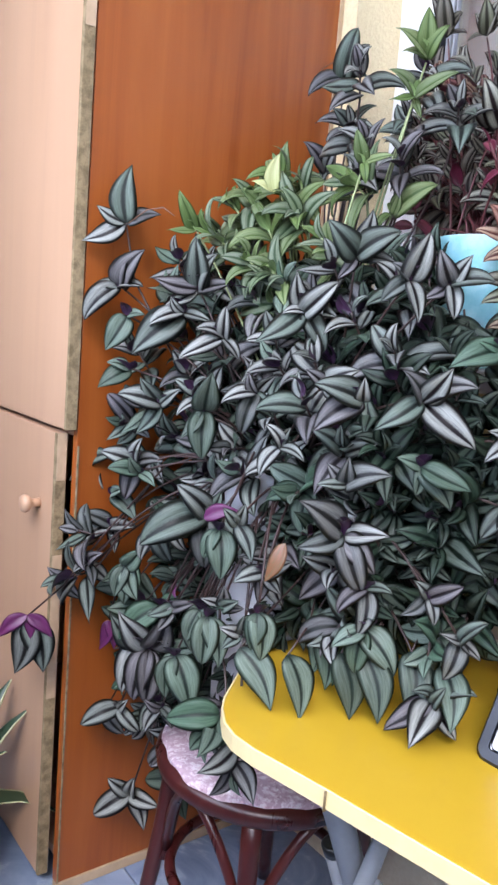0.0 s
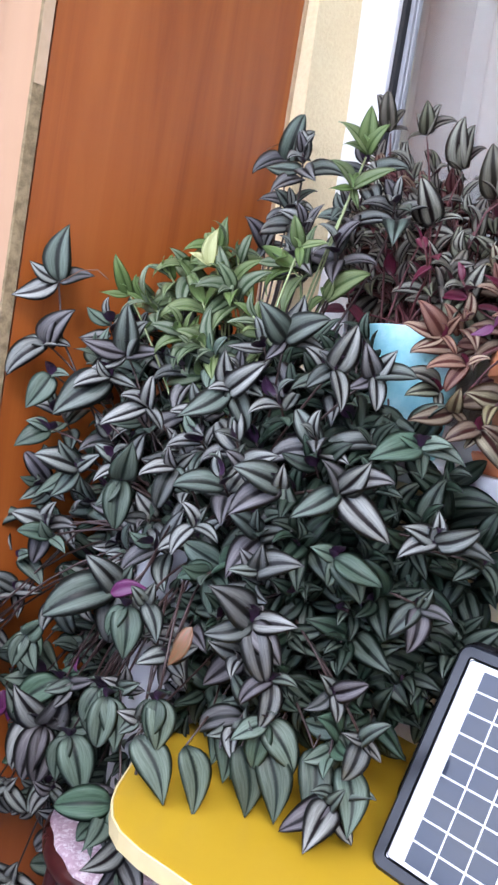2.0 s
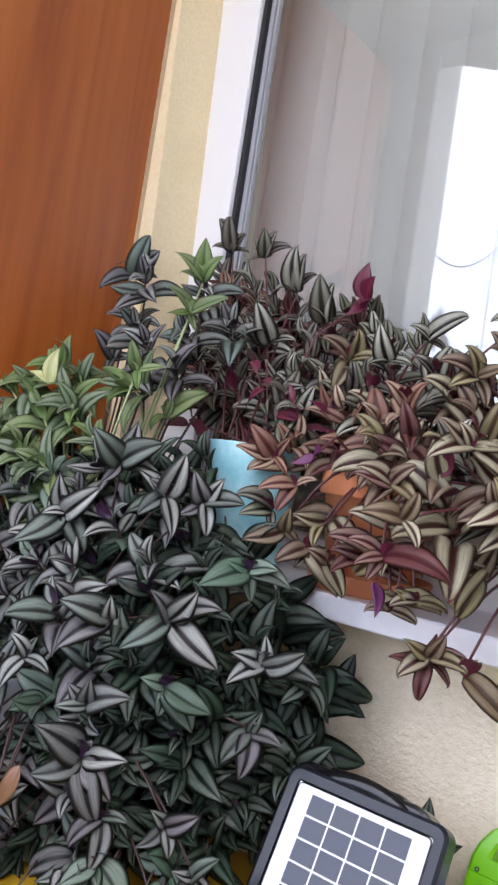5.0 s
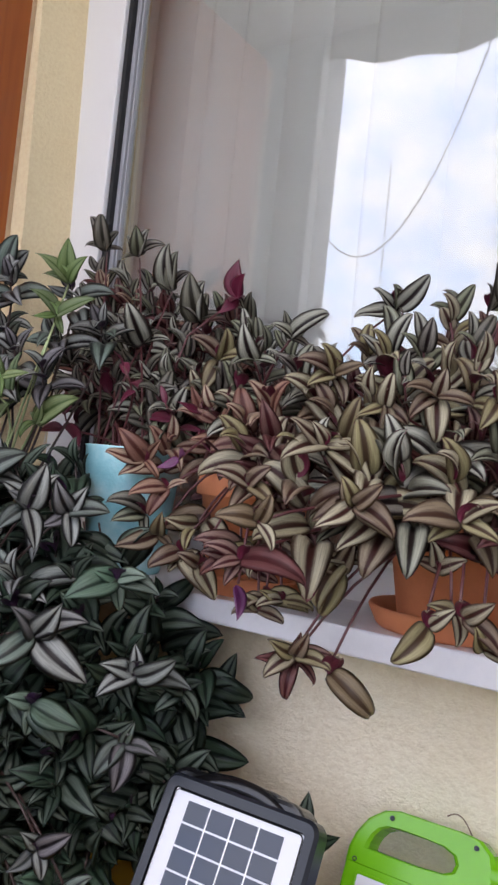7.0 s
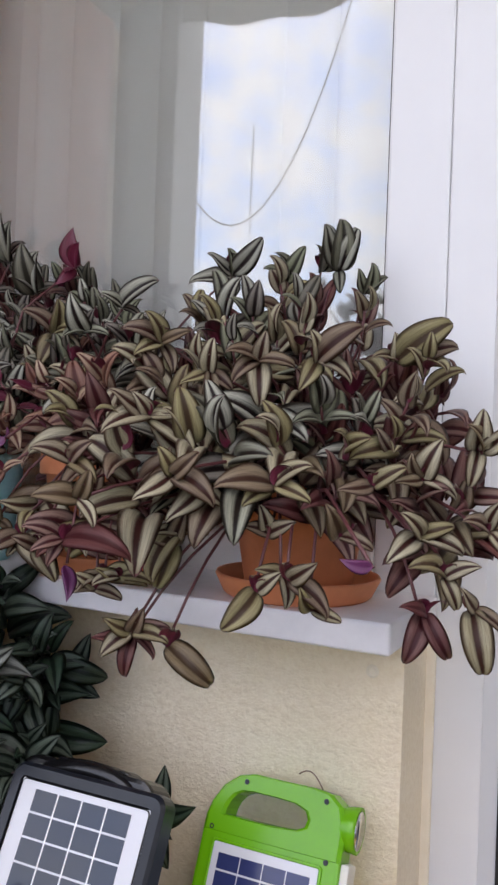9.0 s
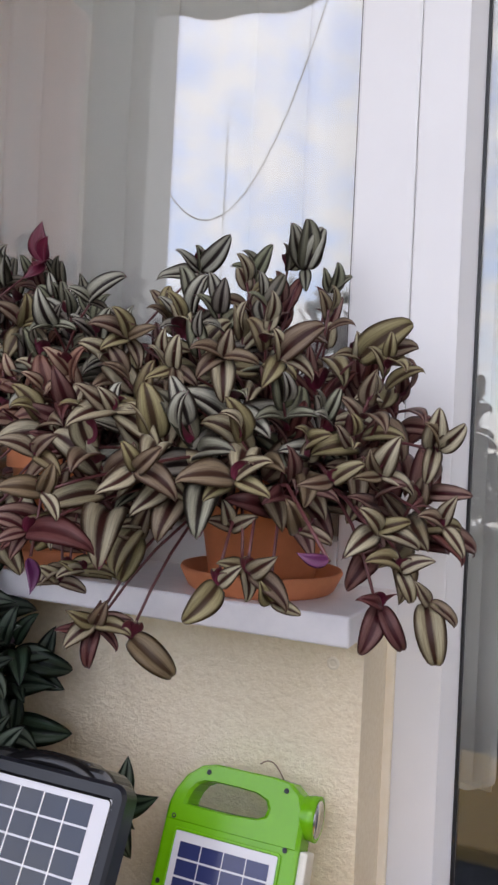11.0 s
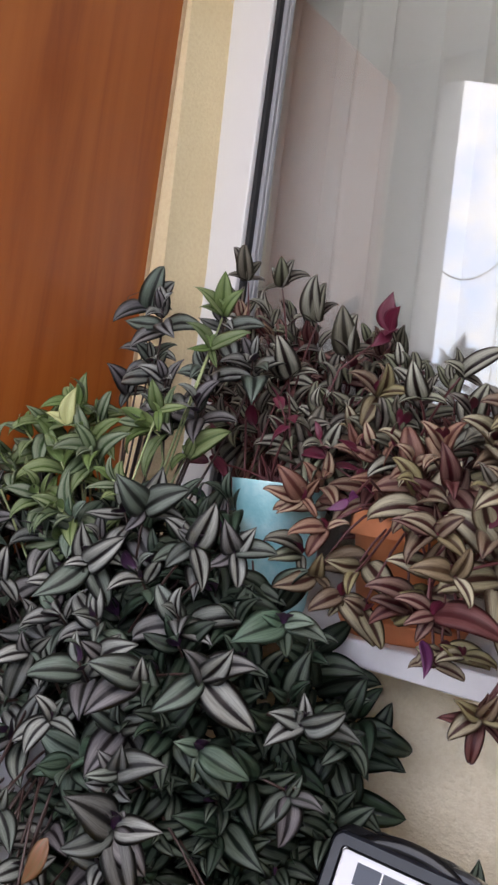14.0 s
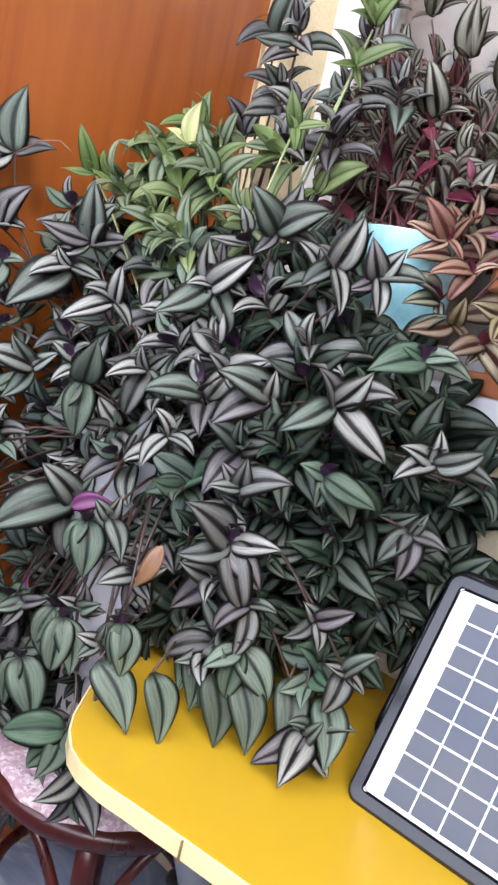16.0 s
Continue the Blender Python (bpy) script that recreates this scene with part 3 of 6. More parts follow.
# ---- wardrobe with worn doors ----
FACE = -0.553
wardrobe = thing("wardrobe", (-0.4, -0.28, GROUND), "old wardrobe, red-brown side and pale beech doors with worn edges", "wardrobe")
part("side_panel", box((-0.018, FACE + 0.004, GROUND + 0.022), (0.0, -0.016, 2.6), 0.0012), BROWN, wardrobe, "red-brown laminate side with dark grain")
part("side_panel", box((-0.85, FACE + 0.004, GROUND + 0.001), (-0.832, -0.016, 2.6)), PEACH, wardrobe)
part("back_panel", box((-0.832, -0.024, GROUND + 0.001), (-0.018, -0.018, 2.6)), PEACH, wardrobe)
part("top_panel", box((-0.832, FACE + 0.004, 2.582), (-0.018, -0.024, 2.6)), PEACH, wardrobe)
part("bottom_panel", box((-0.832, FACE + 0.02, 0.09), (-0.018, -0.024, 0.108)), PEACH, wardrobe)
part("shelf", box((-0.832, FACE + 0.02, 0.95), (-0.018, -0.024, 0.968)), PEACH, wardrobe)
part("plinth", box((-0.016, FACE + 0.004, GROUND + 0.001), (0.004, -0.02, GROUND + 0.0215), 0.001), EDGING, wardrobe, "pale wooden plinth strip")
part("edge_strip", box((0.0005, FACE + 0.004, GROUND + 0.022), (0.003, FACE + 0.0075, 0.94)), CHIPBOARD, wardrobe, "thin pale edge strip along the side")
part("edge_strip", box((0.0005, -0.022, GROUND + 0.022), (0.004, -0.013, 2.6)), EDGING, wardrobe, "thin pale edge strip along the side")


def worn_door(z0, z1, x1, y, swing, knob_z):
    """A door board with ragged laminate and bare chipboard on its free edge."""
    turn = Matrix.Translation((-0.83, y, 0)) @ Matrix.Rotation(radians(swing), 4, "Z") @ Matrix.Translation((0.83, -y, 0))
    bm = box((-0.84, y, z0), (x1, y + 0.020, z1), 0.001)
    bmesh.ops.transform(bm, matrix=turn, verts=bm.verts)
    d = part("door", bm, PEACH, wardrobe, "pale beech laminate door")
    bm = bmesh.new()
    n = int((z1 - z0) / 0.018)
    rnd = random.Random(int(z1 * 100))
    cols = [[], [], []]
    for k in range(n + 1):
        z = z0 + (z1 - z0) * k / n
        rag = 0.0015 * rnd.random() + 0.003 * max(0, math.sin(z * 9) - 0.55)
        for c, p in zip(cols, ((x1 - 0.005 - rag, y - 0.0012, z), (x1 + 0.0016, y - 0.0008 + rag * 0.3, z), (x1 + 0.0018, y + 0.0195, z))):
            c.append(bm.verts.new(p))
    for c0, c1 in zip(cols, cols[1:]):
        for a, b, e, f in zip(c0, c1, c1[1:], c0[1:]):
            bm.faces.new((a, b, e, f))
    bmesh.ops.transform(bm, matrix=turn, verts=bm.verts)
    part("bare_edge", bm, CHIPBOARD, d, "bare stained chipboard edge")
    for a, b in (((z0 + 0.42 * (z1 - z0)), z0 + 0.74 * (z1 - z0)), (z0 + 0.9 * (z1 - z0), z1)):
        bm = box((x1 + 0.0019, y + 0.0005, a), (x1 + 0.0028, y + 0.019, b), 0.0003)
        bmesh.ops.transform(bm, matrix=turn, verts=bm.verts)
        part("edge_tape", bm, EDGING, d, "peeling edge tape")
    if knob_z:
        prof = [(0.0, 0.0), (0.010, 0.0), (0.0085, 0.008), (0.009, 0.016), (0.0155, 0.022), (0.018, 0.028), (0.0155, 0.034), (0.008, 0.037), (0.0, 0.0375)]
        bm = lathe(prof, (0, 0, 0), 24)
        bmesh.ops.transform(bm, matrix=Matrix.Translation((x1 - 0.070, y, knob_z)) @ Matrix.Rotation(radians(90), 4, "X"), verts=bm.verts)
        bmesh.ops.transform(bm, matrix=turn, verts=bm.verts)
        part("knob", bm, PEACH, d, "round turned wooden knob", True)


worn_door(0.970, 2.58, 0.002, FACE - 0.020, 0.0, None)
worn_door(0.075, 0.960, -0.030, FACE - 0.022, 0.0, 0.815)

# ---- yellow folding table ----
table = thing("folding_table", (0.95, -0.35, GROUND), "yellow folding table with cream edging and grey steel legs", "table")
# the top stands askew: its front edge runs back towards the house, and its corner is broadly rounded
outline = [(0.40, -0.05), (0.40, -0.40), (0.425, -0.450), (0.460, -0.497), (0.508, -0.553), (0.530, -0.572), (0.561, -0.590), (0.590, -0.597), (0.629, -0.595), (0.666, -0.587)]
outline += [(0.732, -0.574), (1.30, -0.475), (1.42, -0.440), (1.50, -0.385), (1.54, -0.30), (1.55, -0.05)]
part("tabletop", slab(outline, 0.667, 0.690, bevel=0.0015), YELLOW, table, "smooth bright yellow laminate top")
bm = bmesh.new()
cx, cy = 1.05, -0.31
ring = []
for x, y in outline:
    d = Vector((x - cx, y - cy)).normalized()
    ring.append([bm.verts.new((x + s * d.x, y + s * d.y, z)) for s, z in ((0.0004, 0.6665), (0.003, 0.6670), (0.003, 0.6885), (0.0004, 0.6895))])
for a, b in zip(ring, ring[1:] + ring[:1]):
    for i in range(3):
        bm.faces.new((a[i], a[i + 1], b[i + 1], b[i]))
bmesh.ops.recalc_face_normals(bm, faces=bm.faces)
part("edge_band", bm, CREAM_EDGE, table, "cream edge band with a seam")
part("seam", box((0.7315, -0.5785, 0.664), (0.7325, -0.5735, 0.6885)), CHIPBOARD, table, "dark joint of the edge band")
for xa, step in ((0.640, 0.034), (1.34, -0.034)):
    front = [(xa, -0.500, 0.661), (xa, -0.492, 0.650), (xa, -0.243, 0.062), (xa, -0.238, GROUND + 0.002)]
    part("leg", tube(front, 0.0185, 12), GREY_STEEL, table, "grey steel folding leg", True)
    xb = xa + step
    rear = [(xb, -0.340, 0.661), (xb, -0.346, 0.650), (xb, -0.634, 0.062), (xb, -0.640, GROUND + 0.002)]
    part("leg", tube(rear, 0.0125, 12), GREY_STEEL, table, "grey steel folding leg", True)
    part("pivot_pin", tube([(xa - step * 0.7, -0.4195, 0.480), (xb + step * 0.5, -0.4195, 0.480)], 0.007, 8), GREY_STEEL, table, "", True)
part("rail", tube([(0.58, -0.500, 0.6535), (1.38, -0.440, 0.6535)], 0.011, 10), GREY_STEEL, table, "", True)
part("rail", tube([(0.56, -0.340, 0.6535), (1.42, -0.340, 0.6535)], 0.011, 10), GREY_STEEL, table, "", True)
part("lock_bar", tube([(0.614, -0.426, 0.478), (0.613, -0.400, 0.413), (0.612, -0.360, 0.308)], 0.013, 12), GREY_STEEL, table, "", True)
bm = lathe([(0.0, 0.0), (0.0145, 0.0), (0.0150, 0.016), (0.011, 0.018), (0.0, 0.010)], (0, 0, 0), 18)
bmesh.ops.transform(bm, matrix=Matrix.Translation((0.615, -0.429, 0.486)) @ Matrix.Rotation(radians(22), 4, "X"), verts=bm.verts)
part("end_cap", bm, BLACK_PLASTIC, table, "black round end cap", True)

# ---- bentwood stool with a floral cover ----
SX, SY = 0.33, -0.315
stool = thing("bentwood_chair", (SX, SY, GROUND), "dark cherry bentwood chair with pink floral seat cover", "chair")
bm = lathe([(0.150, 0.430), (0.184, 0.430), (0.194, 0.440), (0.196, 0.453), (0.190, 0.464), (0.172, 0.467), (0.150, 0.462)], (SX, SY, 0), 48)
part("seat_ring", bm, CHAIR_WOOD, stool, "glossy dark cherry seat ring", True)
part("seat", lathe([(0.0, 0.440), (0.176, 0.440), (0.176, 0.458), (0.0, 0.460)], (SX, SY, 0), 40), CHAIR_WOOD, stool, "", True)
bm = bmesh.new()
prev = None
rnd = random.Random(4)
wave = [rnd.uniform(0, 6.28) for _ in range(3)]
for j, r in enumerate((0.0, 0.06, 0.12, 0.160, 0.176, 0.185)):
    cur = []
    for k in range(72):
        a = 2 * math.pi * k / 72
        q = r * (1 + (0.02 * math.sin(5 * a + wave[0]) + 0.012 * math.sin(17 * a + wave[1]) if j == 5 else 0))
        z = 0.480 - (0.010 if j == 5 else 0.0025 * max(0, j - 2)) + 0.0022 * math.sin(9 * a + 40 * r + wave[2])
        cur.append(bm.verts.new((SX + q * math.cos(a), SY + q * math.sin(a), z)))
    if prev:
        for k in range(72):
            bm.faces.new((prev[k], prev[(k + 1) % 72], cur[(k + 1) % 72], cur[k]))
    prev = cur
low = [bm.verts.new(v.co - Vector((0, 0, 0.006))) for v in prev]
for k in range(72):
    bm.faces.new((prev[k], prev[(k + 1) % 72], low[(k + 1) % 72], low[k]))
bmesh.ops.remove_doubles(bm, verts=bm.verts, dist=0.0002)
part("seat_cover", bm, LACE, stool, "pink and white raised floral cloth", True)
for a in (-46, 44, 136, 226):
    c, s = math.cos(radians(a)), math.sin(radians(a))
    pts = [(SX + (0.165 + 0.055 * t ** 1.5) * c, SY + (0.165 + 0.055 * t ** 1.5) * s, GROUND + 0.002 + (0.438 - GROUND) * (1 - t)) for t in (0, 0.15, 0.35, 0.55, 0.75, 0.9, 1.0)]
    part("leg", tube(pts, 0.0165, 12, taper=0.8), CHAIR_WOOD, stool, "", True)
pts = [(SX + 0.158 * math.cos(2 * math.pi * k / 40), SY + 0.158 * math.sin(2 * math.pi * k / 40), 0.235) for k in range(41)]
part("hoop", tube(pts, 0.010, 8), CHAIR_WOOD, stool, "bent hoop between the legs", True)
for a in (-1, 89, 181, 271):
    c, s = math.cos(radians(a)), math.sin(radians(a))
    pts = []
    for k in range(13):
        u = -1 + k / 6
        w = 0.155 * (1 - 0.25 * u * u)
        pts.append((SX + w * c - u * 0.125 * s, SY + w * s + u * 0.125 * c, 0.42 - 0.20 * u * u))
    part("arch_brace", tube(pts, 0.009, 8), CHAIR_WOOD, stool, "bent arch under the seat", True)

# ---- solar lamp leaning on the wall ----
def placed(bm, m):
    bmesh.ops.transform(bm, matrix=m, verts=bm.verts)
    return bm


def face_pose(corner_low_left, yaw, lean, roll):
    """Local x along the face, y up the face, z out of it, from its lower left corner."""
    yaw, lean, roll = radians(yaw), radians(lean), radians(roll)
    u = Vector((math.cos(yaw), math.sin(yaw), 0))
    n = Vector((math.sin(yaw), -math.cos(yaw), 0))
    v = Vector((0, 0, -1)) * math.cos(lean) + n * math.sin(lean)
    u, v = u * math.cos(roll) + v * math.sin(roll), v * math.cos(roll) - u * math.sin(roll)
    up = -v
    m = Matrix((u, up, u.cross(up))).transposed().to_4x4()
    m.translation = corner_low_left
    return m


lamp_pose = face_pose((0.7676, -0.3736, 0.6912), 0.73, 26.5, -0.58)
lamp = thing("solar_lamp", (0.9, -0.36, 0.690), "black solar lamp with a gridded panel leaning on the table", "lamp")
W, H = 0.2161, 0.2824
def frame_plate(w, h, r, inset, z0, z1):
    """A rounded plate with a rectangular well in it."""
    bm = bmesh.new()
    n = 6
    o, i = round_rect(0, 0, w, h, r, n), round_rect(inset, inset, w - inset, h - inset, max(0.002, r - inset * 0.7), n)
    rings = [[bm.verts.new((x, y, z)) for x, y in pts] for pts, z in ((o, z0), (o, z1 - 0.004), (round_rect(0.004, 0.004, w - 0.004, h - 0.004, r - 0.003, n), z1), (i, z1 - 0.001), (i, z1 - 0.006))]
    for a, b in zip(rings, rings[1:]):
        for k in range(len(a)):
            bm.faces.new((a[k], a[(k + 1) % len(a)], b[(k + 1) % len(a)], b[k]))
    bm.faces.new(list(reversed(rings[0]))), bm.faces.new(rings[-1])
    return bm


part("panel_frame", placed(frame_plate(W, H, 0.016, 0.0155, -0.028, 0.0), lamp_pose), SLATE_PLASTIC, lamp, "slate plastic frame with rounded corners")
backing = part("solar_panel", placed(slab(round_rect(0.0170, 0.0170, W - 0.0170, H - 0.0170, 0.003), -0.0055, -0.0035), lamp_pose), PANEL_WHITE, lamp, "white backed panel of grey cells")
part("inner_rim", placed(frame_plate(W - 0.029, H - 0.029, 0.008, 0.0025, -0.008, -0.0025), lamp_pose @ Matrix.Translation((0.0145, 0.0145, 0))), BLACK_PLASTIC, lamp, "black rim round the panel")
COLS, ROWS = 4, 9
cw, ch = 0.0345, 0.0261
cell_me = None
for i in range(COLS):
    for j in range(ROWS):
        if cell_me is None:
            bm = slab(((0.0012, 0.0012), (cw - 0.0012, 0.0012), (cw - 0.0012, ch - 0.0012), (0.0012, ch - 0.0012)), 0.0, 0.0006)
            cell_me = bpy.data.meshes.new("solar_cell")
            bm.to_mesh(cell_me), bm.free()
            cell_me.materials.append(CELL_GREY)
        c = new("solar_cell", cell_me)
        c.parent = backing
        c.matrix_basis = Matrix.Translation(-ORIGIN[lamp.name]) @ lamp_pose @ Matrix.Translation((0.0395 + i * cw, 0.0223 + j * ch, -0.0034))
for i in range(1, COLS):
    bm = slab(((0, 0), (0.0016, 0), (0.0016, 0.233), (0, 0.233)), -0.0034, -0.0026)
    part("busbar", placed(bm, lamp_pose @ Matrix.Translation((0.0395 + i * cw - 0.0008, 0.0230, 0))), SILVER_LINE, backing)
part("housing", placed(slab(round_rect(-0.018, 0.06, W - 0.030, H + 0.012, 0.03), -0.080, -0.0285, bevel=0.006), lamp_pose), GLOSS_BLACK, lamp, "deep black plastic housing")
bm = bmesh.new()
rings = []
for k in range(19):  # a broad flat band bent over the housing
    a = math.pi * k / 18
    ca, sa = math.cos(a), math.sin(a)
    ring = []
    for d, z in ((0.0, -0.030), (0.004, -0.026), (0.018, -0.026), (0.022, -0.030), (0.022, -0.070), (0.018, -0.075), (0.004, -0.075), (0.0, -0.070)):
        ring.append(bm.verts.new((W * 0.40 + (0.064 + d) * ca, H - 0.022 + (0.018 + d) * sa, z)))
    rings.append(ring)
for r0, r1 in zip(rings, rings[1:]):
    for k in range(8):
        bm.faces.new((r0[k], r0[(k + 1) % 8], r1[(k + 1) % 8], r1[k]))
bm.faces.new(rings[0]), bm.faces.new(list(reversed(rings[-1])))
bmesh.ops.recalc_face_normals(bm, faces=bm.faces)
part("lamp_head", placed(slab(round_rect(W * 0.40 - 0.068, H - 0.06, W * 0.40 + 0.068, H + 0.016, 0.025), -0.068, -0.034, bevel=0.005), lamp_pose), GLOSS_BLACK, lamp, "rounded black lamp head behind the panel")
part("handle", placed(bm, lamp_pose), GLOSS_BLACK, lamp, "broad glossy black carrying handle", True)

# ---- green solar lantern ----
lantern_pose = face_pose((0.9490, -0.150, 0.7475), 2.4, 24.0, 0.4)
lantern = thing("solar_lantern", (1.03, -0.14, 0.690), "lime green solar lantern with carrying handle leaning on the wall", "lantern")
LW = 0.183


def holed_plate(outer, inner, z0, z1, bev):
    """A plate with a hole: outer and inner loops of equal count."""
    bm = bmesh.new()
    n = len(outer)
    def shrink(pts, s):
        cx, cy = sum(p[0] for p in pts) / n, sum(p[1] for p in pts) / n
        return [(cx + (x - cx) * s, cy + (y - cy) * s) for x, y in pts]
    loops = [(outer, z0), (outer, z1 - bev), (shrink(outer, 1 - 2 * bev / 0.15), z1), (shrink(inner, 1 + 2 * bev / 0.09), z1), (inner, z1 - bev), (inner, z0)]
    rings = [[bm.verts.new((x, y, z)) for x, y in pts] for pts, z in loops]
    for a, b in zip(rings, rings[1:] + rings[:1]):
        for k in range(n):
            bm.faces.new((a[k], a[(k + 1) % n], b[(k + 1) % n], b[k]))
    bmesh.ops.recalc_face_normals(bm, faces=bm.faces)
    return bm


part("body", placed(slab(round_rect(0.0, -0.060, LW, 0.124, 0.010), -0.045, 0.0, bevel=0.005), lantern_pose), GREEN_PLASTIC, lantern, "glossy lime green plastic body")
grip_o = ((0.0, 0.110), (0.0005, 0.128), (0.005, 0.145), (0.017, 0.166), (0.036, 0.181), (0.056, 0.186), (0.100, 0.186), (0.135, 0.1865), (0.160, 0.184), (0.176, 0.172), (0.183, 0.150), (0.183, 0.110), (0.13, 0.1095), (0.06, 0.1095))
grip_i = ((0.026, 0.1325), (0.0265, 0.139), (0.030, 0.149), (0.037, 0.158), (0.047, 0.163), (0.060, 0.1645), (0.090, 0.1645), (0.115, 0.1635), (0.130, 0.158), (0.1345, 0.149), (0.132, 0.140), (0.122, 0.135), (0.09, 0.1325), (0.055, 0.132))
part("handle", placed(holed_plate(grip_o, grip_i, -0.040, 0.0015, 0.004), lantern_pose), GREEN_PLASTIC, lantern, "green loop handle")
side = lantern_pose @ Matrix.Translation((LW - 0.014, 0.150, -0.022)) @ Matrix.Rotation(radians(90), 4, "Y")
bm = lathe([(0.0, -0.02), (0.020, -0.02), (0.022, 0.0), (0.026, 0.016), (0.027, 0.026), (0.0235, 0.026), (0.0, 0.014)], (0, 0, 0), 28)
torch = part("torch_head", placed(bm, side), GREEN_PLASTIC, lantern, "green torch head on the side", True)
bm = lathe([(0.0, 0.016), (0.022, 0.0255), (0.022, 0.0265), (0.0, 0.0265)], (0, 0, 0), 24)
part("reflector", placed(bm, side), CHROME, torch, "bright metal reflector", True)
part("side_light", placed(box((LW - 0.002, -0.05, -0.040), (LW + 0.010, 0.112, -0.006), 0.004), lantern_pose), CREAM_PLASTIC, lantern, "off-white side lamp strip")
part("raised_rim", placed(holed_plate(round_rect(0.017, -0.050, LW - 0.020, 0.1045, 0.006), round_rect(0.0205, -0.0465, LW - 0.0235, 0.101, 0.003), 0.0, 0.0032, 0.0005), lantern_pose), GREEN_PLASTIC, lantern)
lpanel = part("solar_panel", placed(slab(round_rect(0.0210, -0.046, LW - 0.024, 0.1005, 0.002), 0.0003, 0.0022), lantern_pose), PANEL_WHITE, lantern, "white backed panel of blue cells")
lcw, lch = 0.122 / 4, 0.0805 / 4
cell_me = None
for i in range(4):
    for j in range(-2, 4):
        if cell_me is None:
            bm = slab(((0.0008, 0.0012), (lcw - 0.0008, 0.0012), (lcw - 0.0008, lch - 0.0012), (0.0008, lch - 0.0012)), 0.0, 0.0006)
            cell_me = bpy.data.meshes.new("solar_cell")
            bm.to_mesh(cell_me), bm.free()
            cell_me.materials.append(CELL_BLUE)
        c = new("solar_cell", cell_me)
        c.parent = lpanel
        c.matrix_basis = Matrix.Translation(-ORIGIN[lantern.name]) @ lantern_pose @ Matrix.Translation((0.029 + i * lcw, 0.010 + j * lch, 0.0023))
for x, y in ((0.0487, 0.1748), (0.156, 0.174), (0.0125, 0.1156), (0.166, 0.1090), (0.010, 0.040), (0.1735, 0.040)):
    bm = lathe([(0.0, 0.0006), (0.0026, 0.0006), (0.0032, 0.0016), (0.0026, 0.0020), (0.0, 0.0004)], (0, 0, 0), 14)
    part("screw", placed(bm, lantern_pose @ Matrix.Translation((x, y, 0.0014 if y > 0.12 else 0.0002))), BLACK_PLASTIC, lantern, "dark sunken screw", True)
tendril = thing("dry_tendril", tuple(lantern_pose @ Vector((0.145, 0.1862, -0.012))), "thin dry brown tendril curling on top of the lantern", "twig")
pts = [lantern_pose @ Vector((0.145 - 0.004 * k, 0.1858 + 0.018 * math.sin(k / 8 * 2.4), -0.012 + 0.001 * k)) for k in range(9)]
part("stalk", tube(pts, 0.0009, 5), ROOT, tendril, "", True)

# ---- leaves and plants ----
def leaf_mesh(name, mats, length, width, bend, fold, curl, peak=0.38, ns=10, sway=0.0):
    """A keeled, arching blade with a drawn-out point: upper skin and under skin, closed at the rim; its tip lies straight ahead of its base."""
    cols = (-1.0, -0.68, -0.34, 0.0, 0.34, 0.68, 1.0)
    last = len(cols) - 1
    co, faces, mi, uvs = [], [], [], []
    y = z = 0.0
    spine = []
    for k in range(ns + 1):
        v = k / ns
        ang = bend * (v - 0.15) + curl * max(0.0, v - 0.74) * 3.0
        spine.append((y, z, ang))
        y += length / ns * math.cos(ang)
        z -= length / ns * math.sin(ang)
    ey, ez, _ = spine[-1]
    chord, tilt = math.hypot(ey, ez), math.atan2(-ez, ey)
    grow = length / chord
    spine = [((a * ey + b * ez) / chord * grow, (b * ey - a * ez) / chord * grow, g - tilt) for a, b, g in spine]
    e0 = 0.67
    e1 = e0 * (1 - peak) / peak
    top = peak ** e0 * (1 - peak) ** e1
    idx = {}
    for k, (cy, cz, ang) in enumerate(spine):
        v = k / ns
        w = width / 2 * (v ** e0 * (1 - v) ** e1 / top + 0.13 * (1 - v) ** 3)
        if k == ns:
            w = 0.0004
        for i, c in enumerate(cols):
            up = fold * w * (1.9 * abs(c) - 1.3 * c * c) + 0.012 * length * math.sin(7 * v + 2 * c + 9 * peak) * abs(c)
            x, dy, dz = c * w + 0.06 * length * sway * math.sin(math.pi * v), up * math.sin(ang), up * math.cos(ang)
            idx[0, k, i] = len(co)
            co.append((x, cy + dy, cz + dz))
            if 0 < i < last:
                idx[1, k, i] = len(co)
                co.append((x, cy + dy, cz + dz - 0.010))
            else:
                idx[1, k, i] = idx[0, k, i]
    for side in (0, 1):
        for k in range(ns):
            for i in range(last):
                q = [(k, i), (k, i + 1), (k + 1, i + 1), (k + 1, i)]
                if side:
                    q.reverse()
                faces.append([idx[side, a, b] for a, b in q])
                uvs.append([((cols[b] + 1) / 2, a / ns) for a, b in q])
                mi.append(side)
    return {"name": name, "co": np.array(co), "faces": faces, "uv": uvs, "mi": mi, "mats": mats, "mesh": None}


def fill_mesh(name, co, faces, uvs, mi, mats):
    me = bpy.data.meshes.new(name)
    me.from_pydata([tuple(c) for c in co], [], faces)
    lay = me.uv_layers.new(name="UVMap")
    lay.data.foreach_set("uv", [c for f in uvs for p in f for c in p])
    me.polygons.foreach_set("material_index", mi)
    me.polygons.foreach_set("use_smooth", [True] * len(faces))
    for m in mats:
        me.materials.append(m)
    me.update()
    return me


